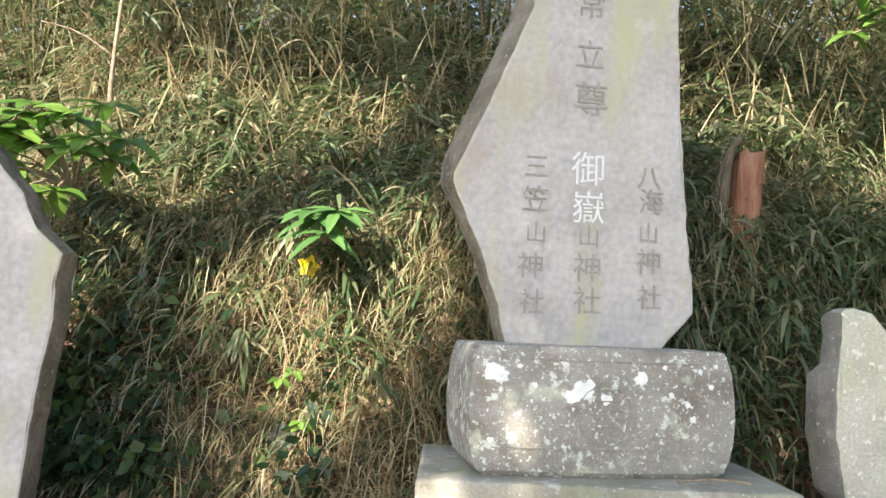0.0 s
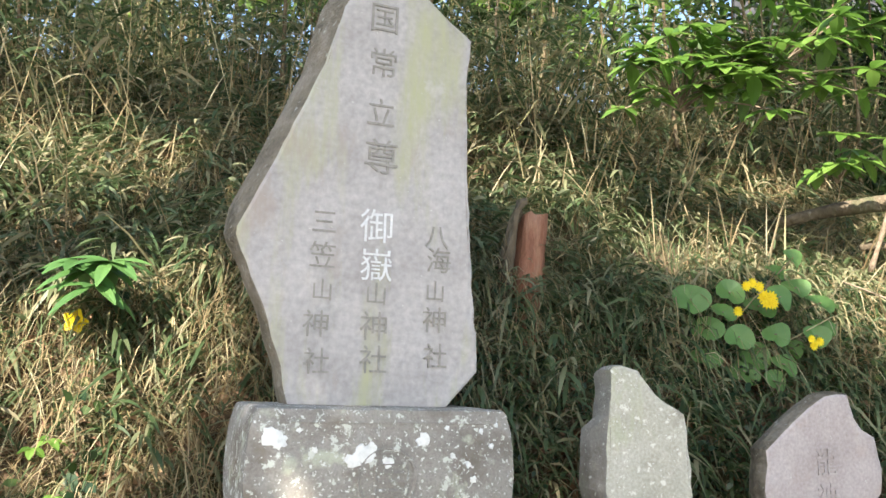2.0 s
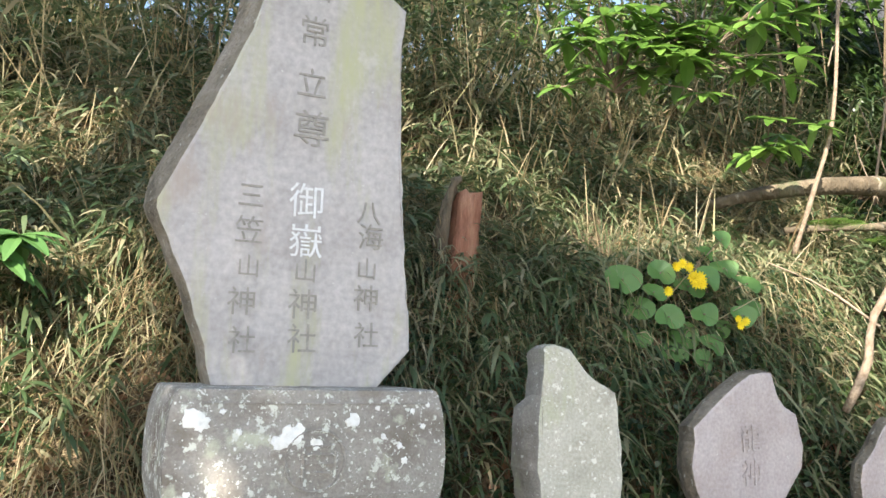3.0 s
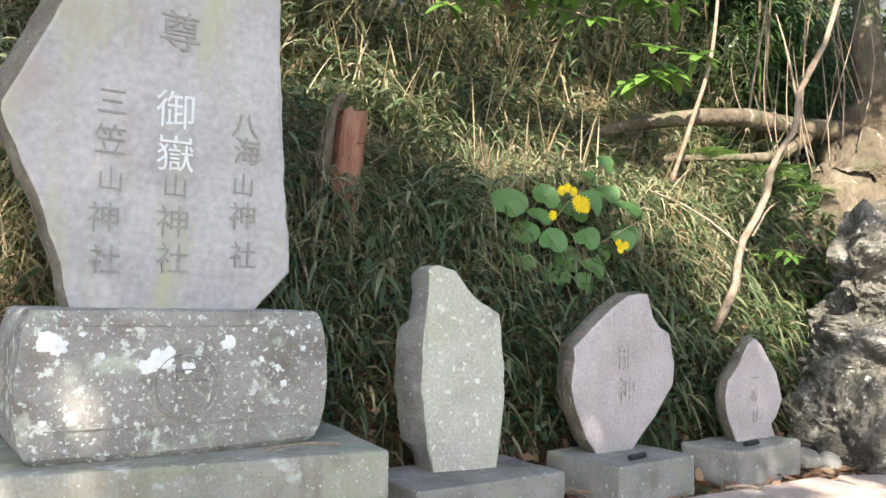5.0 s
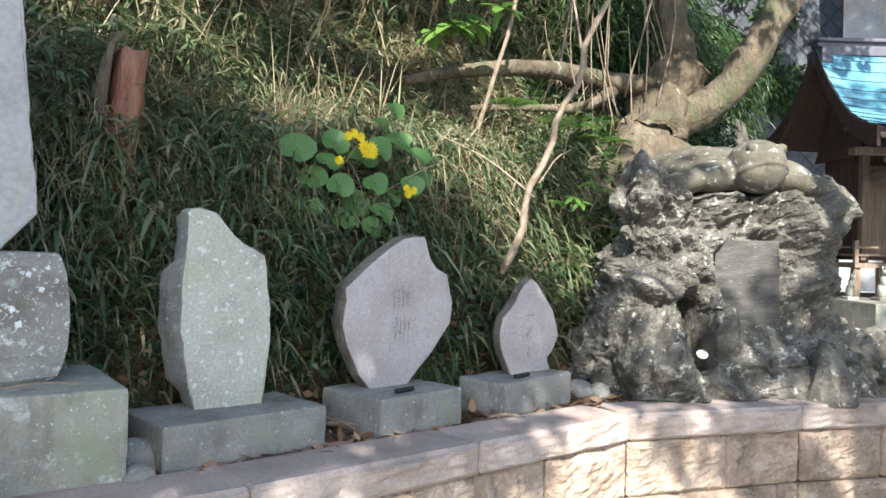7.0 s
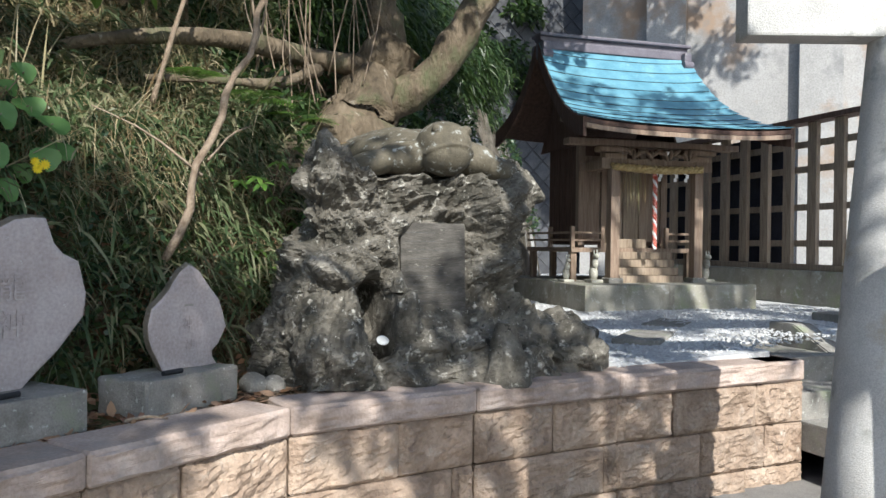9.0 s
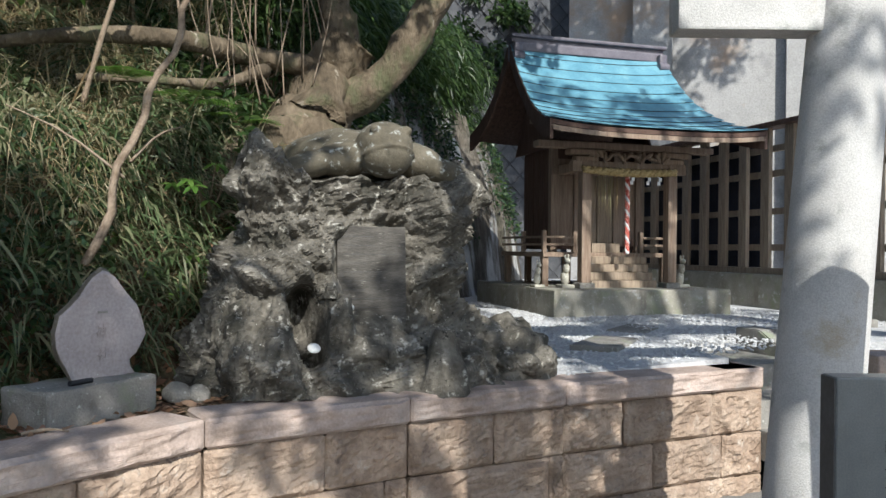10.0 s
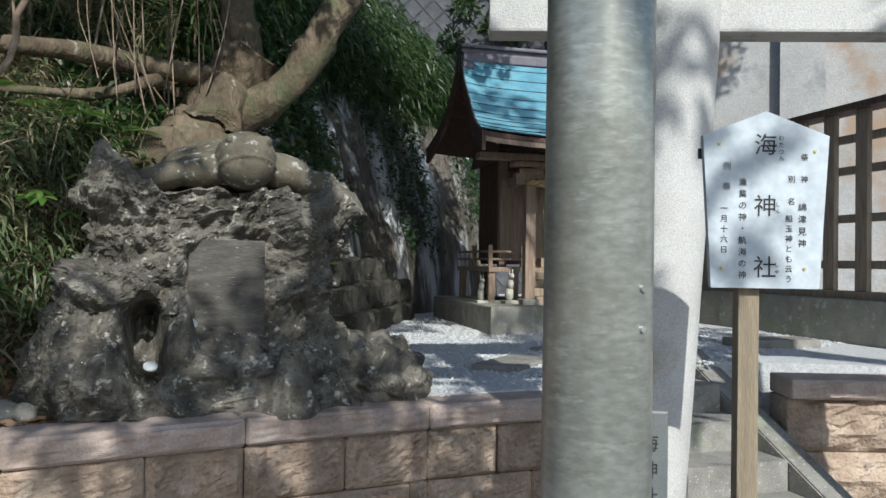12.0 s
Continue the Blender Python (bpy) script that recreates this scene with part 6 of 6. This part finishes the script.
def lichen(cx, cz, r, seed, parent, fy, mat=M_WHITE):
    """A flat crusty patch that follows the face fy(u, z)."""
    g = random.Random(seed)
    bm = bmesh.new()
    mid = bm.verts.new((cx, fy(cx, cz) - 0.006, cz))
    rings = []
    n = 16
    ph = [g.uniform(0.6, 1.15) for _ in range(n)]
    for f, off in ((0.55, -0.006), (0.9, -0.0045), (1.0, 0.002)):
        ring = []
        for k in range(n):
            a = 2 * math.pi * k / n
            u, z = cx + r * f * ph[k] * math.cos(a), cz + r * f * ph[k] * math.sin(a)
            ring.append(bm.verts.new((u, fy(u, z) + off, z)))
        rings.append(ring)
    for k in range(n):
        bm.faces.new((mid, rings[0][k], rings[0][(k + 1) % n]))
        for a, b in zip(rings[:-1], rings[1:]):
            bm.faces.new((a[k], b[k], b[(k + 1) % n], a[(k + 1) % n]))
    bmesh.ops.recalc_face_normals(bm, faces=bm.faces)
    return part("lichen_patch", bm, mat, parent, "white crusty lichen")


for k, (u, z, r) in enumerate(((-0.385, 0.34, 0.036), (-0.36, 0.325, 0.028), (-0.095, 0.285, 0.036), (-0.07, 0.30, 0.03), (-0.125, 0.265, 0.03), (0.113, 0.33, 0.026), (-0.01, 0.262, 0.022), (0.33, 0.36, 0.013), (0.37, 0.31, 0.012), (-0.25, 0.30, 0.012), (0.28, 0.25, 0.012), (0.2, 0.37, 0.01), (-0.39, 0.12, 0.012), (0.39, 0.38, 0.011), (0.3, 0.2, 0.014), (-0.3, 0.36, 0.01), (0.22, 0.28, 0.012))):
    lichen(u, z, r, k, drum, drum_y)


def relief(name, pts, r, parent, fy, material, closed=False, label=""):
    bm = bmesh.new()
    ps = [(u, fy(u, z) - 0.001, z) for u, z in pts]
    if closed:
        ps.append(ps[0])
    tube(bm, ps, [r] * len(ps), 6)
    return part(name, bm, material, parent, label)


relief("panel_rib", [(-0.36 + 0.76 * k / 24, 0.385) for k in range(25)], 0.0045, drum, drum_y, M_DRUM)
relief("panel_rib", [(-0.36 + 0.76 * k / 24, 0.098) for k in range(25)], 0.0045, drum, drum_y, M_DRUM)
relief("crest_ring", [(-0.01 + 0.098 * math.cos(6.2832 * k / 40), 0.21 + 0.095 * math.sin(6.2832 * k / 40)) for k in range(40)], 0.006, drum, drum_y, M_DRUM, True, "carved crest ring")
for z in (0.255, 0.228, 0.20, 0.172):
    relief("crest_bar", [(-0.045, z), (0.0, z), (0.05, z)], 0.006, drum, drum_y, M_DRUM)
relief("crest_bar", [(-0.05, 0.255), (-0.05, 0.2), (-0.05, 0.15)], 0.006, drum, drum_y, M_DRUM)
relief("crest_bar", [(0.055, 0.255), (0.055, 0.2), (0.055, 0.15)], 0.006, drum, drum_y, M_DRUM)

# offering trough before the plinth
tr = thing("stone_trough", "small mossy stone incense trough before the plinth", "trough", placed(0.44, 2.26, G, 5))
for nm, b in (("base", (0, 0.30, 0, 0.2, 0, 0.12)), ("rim", (0, 0.30, 0, 0.03, 0.12, 0.19)), ("rim", (0, 0.30, 0.17, 0.2, 0.12, 0.19)), ("rim", (0, 0.03, 0.03, 0.17, 0.12, 0.19)), ("rim", (0.27, 0.30, 0.03, 0.17, 0.12, 0.19))):
    part(nm, boxed(*b, 0.004), M_PLINTH, tr)
# small black trays on the base blocks
for x, y, yaw in ((2.32, 2.86, 24), (3.02, 2.99, 20)):
    bm = bmesh.new()
    tube(bm, [(-0.055, 0, 0.012), (0.055, 0, 0.012)], [0.011, 0.011], 12)
    ob = part("incense_tube", bm, M_INK)
    ob.matrix_world = placed(x, y, 0.93, yaw)
    tagged(ob, "small black tube lying on the base block", "incense tube", "incense tubes")
# stones by the plinth
for k, (x, y, z, sx, sy, sz) in enumerate(((1.22, 2.72, 0.80, 0.075, 0.07, 0.075), (1.20, 2.56, 0.785, 0.06, 0.05, 0.03), (3.55, 3.2, 0.80, 0.09, 0.07, 0.06), (3.62, 3.12, 0.8, 0.06, 0.05, 0.05), (-0.72, 3.24, 1.05, 0.08, 0.05, 0.07))):
    bm = bmesh.new()
    bmesh.ops.create_icosphere(bm, subdivisions=3, radius=1.0)
    bmesh.ops.transform(bm, matrix=Matrix.Diagonal((sx, sy, sz, 1)), verts=bm.verts)
    roughen(bm, 0.012, 14, k * 3.0)
    ob = part("field_stone", bm, M_BLOCK, smooth=True)
    ob.matrix_world = pose(x, y, z, 0, 0, 40 * k)
    tagged(ob, "rounded grey field stone on the soil", "stone", "field stones")
# sticks on the bed
for k, (a, b) in enumerate((((2.02, 2.98, 0.80), (2.25, 2.72, 0.79)), ((1.98, 3.05, 0.82), (2.1, 2.85, 0.79)), ((1.18, 2.86, 0.80), (1.42, 2.95, 0.80)), ((2.75, 2.85, 0.79), (2.9, 2.78, 0.79)), ((0.78, 2.56, 1.093), (1.02, 2.6, 1.093)))):
    bm = bmesh.new()
    a, b = Vector(a), Vector(b)
    limb(bm, [(0, 0, 0), (b - a) / 2 + Vector((0.01, 0.01, 0.01)), b - a], 0.009 if k < 4 else 0.005, 0.004, 8, 6, 0.3, k)
    ob = part("stick", bm, M_TWIG)
    ob.location = a
    tagged(ob, "thin dry fallen stick on the ground", "stick", "fallen sticks")
# fallen leaves on the bed and the plinth
g = np.random.default_rng(70)
n = 2600
X = g.uniform(-3.0, 4.0, n)
Y = np.interp(X, [p[0] for p in INNER], [p[1] for p in INNER]) + np.abs(g.normal(0.25, 0.25, n))
Z = np.full(n, G - 0.008)
ok = (toe_distance(X, Y) < 0.05)
P = np.stack([X, Y, Z], 1)[ok]
D = np.stack([g.normal(size=len(P)), g.normal(size=len(P)), np.abs(g.normal(0, 0.25, len(P)))], 1)
D /= np.linalg.norm(D, axis=1)[:, None]
L_ = g.uniform(0.03, 0.08, len(P))
stuff("fallen_leaves", blades("fallen_leaves", P, D, L_, L_ * 0.55, 0.0, L_LITTER, seg=3, flat=np.tile([[0, 0, 1.0]], (len(P), 1)) + g.normal(0, 0.3, (len(P), 3)), rng=g), "brown fallen leaves scattered over the soil bed", "fallen leaves")
# loose gravel
bm = bmesh.new()
bmesh.ops.create_icosphere(bm, subdivisions=1, radius=1.0)
pv = np.array([v.co[:] for v in bm.verts])
pf = np.array([[v.index for v in f.verts] for f in bm.faces])
bm.free()
n = 9000
PX, PY = g.uniform(5.2, 10.5, n), g.uniform(1.9, 6.2, n)
ok = np.array([y > 2.45 - 0.25 * (x - 5.2) and x < 5.6 + 5 and toe_distance(x, y) < -0.05 for x, y in zip(PX, PY)])
PX, PY = PX[ok], PY[ok]
n = len(PX)
S = g.uniform(0.008, 0.02, (n, 3)) * np.array([1, 1, 0.6])
C = np.stack([PX, PY, [court_height(x, y) + 0.003 for x, y in zip(PX, PY)]], 1)
V = (pv[None] * S[:, None] + C[:, None]).reshape(-1, 3)
Fc = (pf[None] + (np.arange(n) * len(pv))[:, None, None]).reshape(-1, 3)
me = bpy.data.meshes.new("gravel")
me.from_pydata(V.tolist(), [], Fc.tolist())
me.materials.append(M_GRAVEL)
stuff("gravel", me, "loose pale gravel over the shrine court", "gravel")

# sign lettering
SC = 0.00163


def sign_text(ch, px, py, size):
    words(ch, size, M_INK, sign, Matrix.Translation(((px - 1353) * SC, -0.0135, 1.522 + (464 - py) * SC)) @ UPRIGHT, "lettering", 0.0004)


def sign_column(text, px, y0, step, size):
    for k, ch in enumerate(text):
        sign_text(ch, px, y0 + k * step, size)


sign_column("海神社", 1352, 254, 107, 0.066)
sign_column("わたつみ", 1379, 240, 12, 0.017)
sign_column("しん", 1374, 356, 12, 0.015)
sign_column("しゃ", 1373, 461, 12, 0.015)
sign_column("祭神", 1419, 274, 38, 0.022)
sign_column("綿津見神", 1416, 361, 21, 0.025)
sign_column("別名", 1397, 312, 39, 0.022)
sign_column("船玉神とも云う", 1393, 381, 17.5, 0.022)
sign_column("漁業の神・航海の神", 1313, 318, 20.3, 0.024)
sign_column("例祭", 1285, 290, 36, 0.024)
sign_column("一月十六日", 1281, 364, 18, 0.022)
for px, py in ((1272, 250), (1437, 262), (1278, 468), (1420, 468)):
    bm = bmesh.new()
    bmesh.ops.create_cone(bm, cap_ends=True, segments=14, radius1=0.005, radius2=0.004, depth=0.004, matrix=Matrix.Translation(((px - 1353) * SC, -0.014, 1.522 + (464 - py) * SC)) @ UPRIGHT)
    part("screw", bm, M_BRASS, sign)
part("crossbar", boxed(-0.185, 0.16, 0.0125, 0.016, 1.83, 1.86), M_INK, sign)
# tablet lettering
for text, x, z, step, size in (("海神社", 0.236, 1.075, 0.068, 0.048), ("奉献八王子", 0.158, 1.015, 0.052, 0.038)):
    for k, ch in enumerate(text):
        words(ch, size, M_INK, tablet, Matrix.Translation((x, -0.0015, z - k * step)) @ UPRIGHT, "lettering", 0.0006)
part("edge_face", boxed(-0.004, 0.0, 0.004, 0.086, 0.004, 1.156), M_TABLETSIDE, tablet, "dark polished edge")
# faint worn lines on the rock plaque
for k in range(9):
    bar = part("worn_line", boxed(-0.16, 0.05 + 0.09 * math.sin(k * 2.3), -0.0308, -0.030, 0.06 + 0.048 * k, 0.062 + 0.048 * k), M_TABLETSIDE, mount)
    bar.matrix_local = pq.matrix_local.copy()
# pole fittings
for z in (1.445, 1.50):
    a = math.atan2(-0.78, -0.05)
    bm = bmesh.new()
    bmesh.ops.create_cone(bm, cap_ends=True, segments=12, radius1=0.006, radius2=0.005, depth=0.008, matrix=Matrix.Translation((0.0775 * math.cos(a), 0.0775 * math.sin(a), z)) @ Matrix.Rotation(a, 4, "Z") @ Matrix.Rotation(radians(90), 4, "Y"))
    part("bolt", bm, M_GALV, pole, "small steel bolt")
bm = bmesh.new()
tube(bm, [(0, 0, 0.78), (0, 0, 0.82)], [0.081, 0.081], 40)
part("band", bm, M_GALV, pole, "steel band", smooth=True)
# shells on the rock's ledges
for x, y, z in ((-0.196, -0.31, 0.44), (-0.38, -0.34, 0.24)):
    bm = bmesh.new()
    bmesh.ops.create_uvsphere(bm, u_segments=14, v_segments=8, radius=1.0)
    bmesh.ops.transform(bm, matrix=Matrix.Diagonal((0.035, 0.03, 0.012, 1)), verts=bm.verts)
    ob = part("sea_shell", bm, M_WHITE, smooth=True)
    ob.matrix_world = mount.matrix_world @ Matrix.Translation((x, y, z)) @ Matrix.Rotation(radians(50), 4, "X")
    tagged(ob, "small white shell lying on the rock mount", "shell", "white shells")
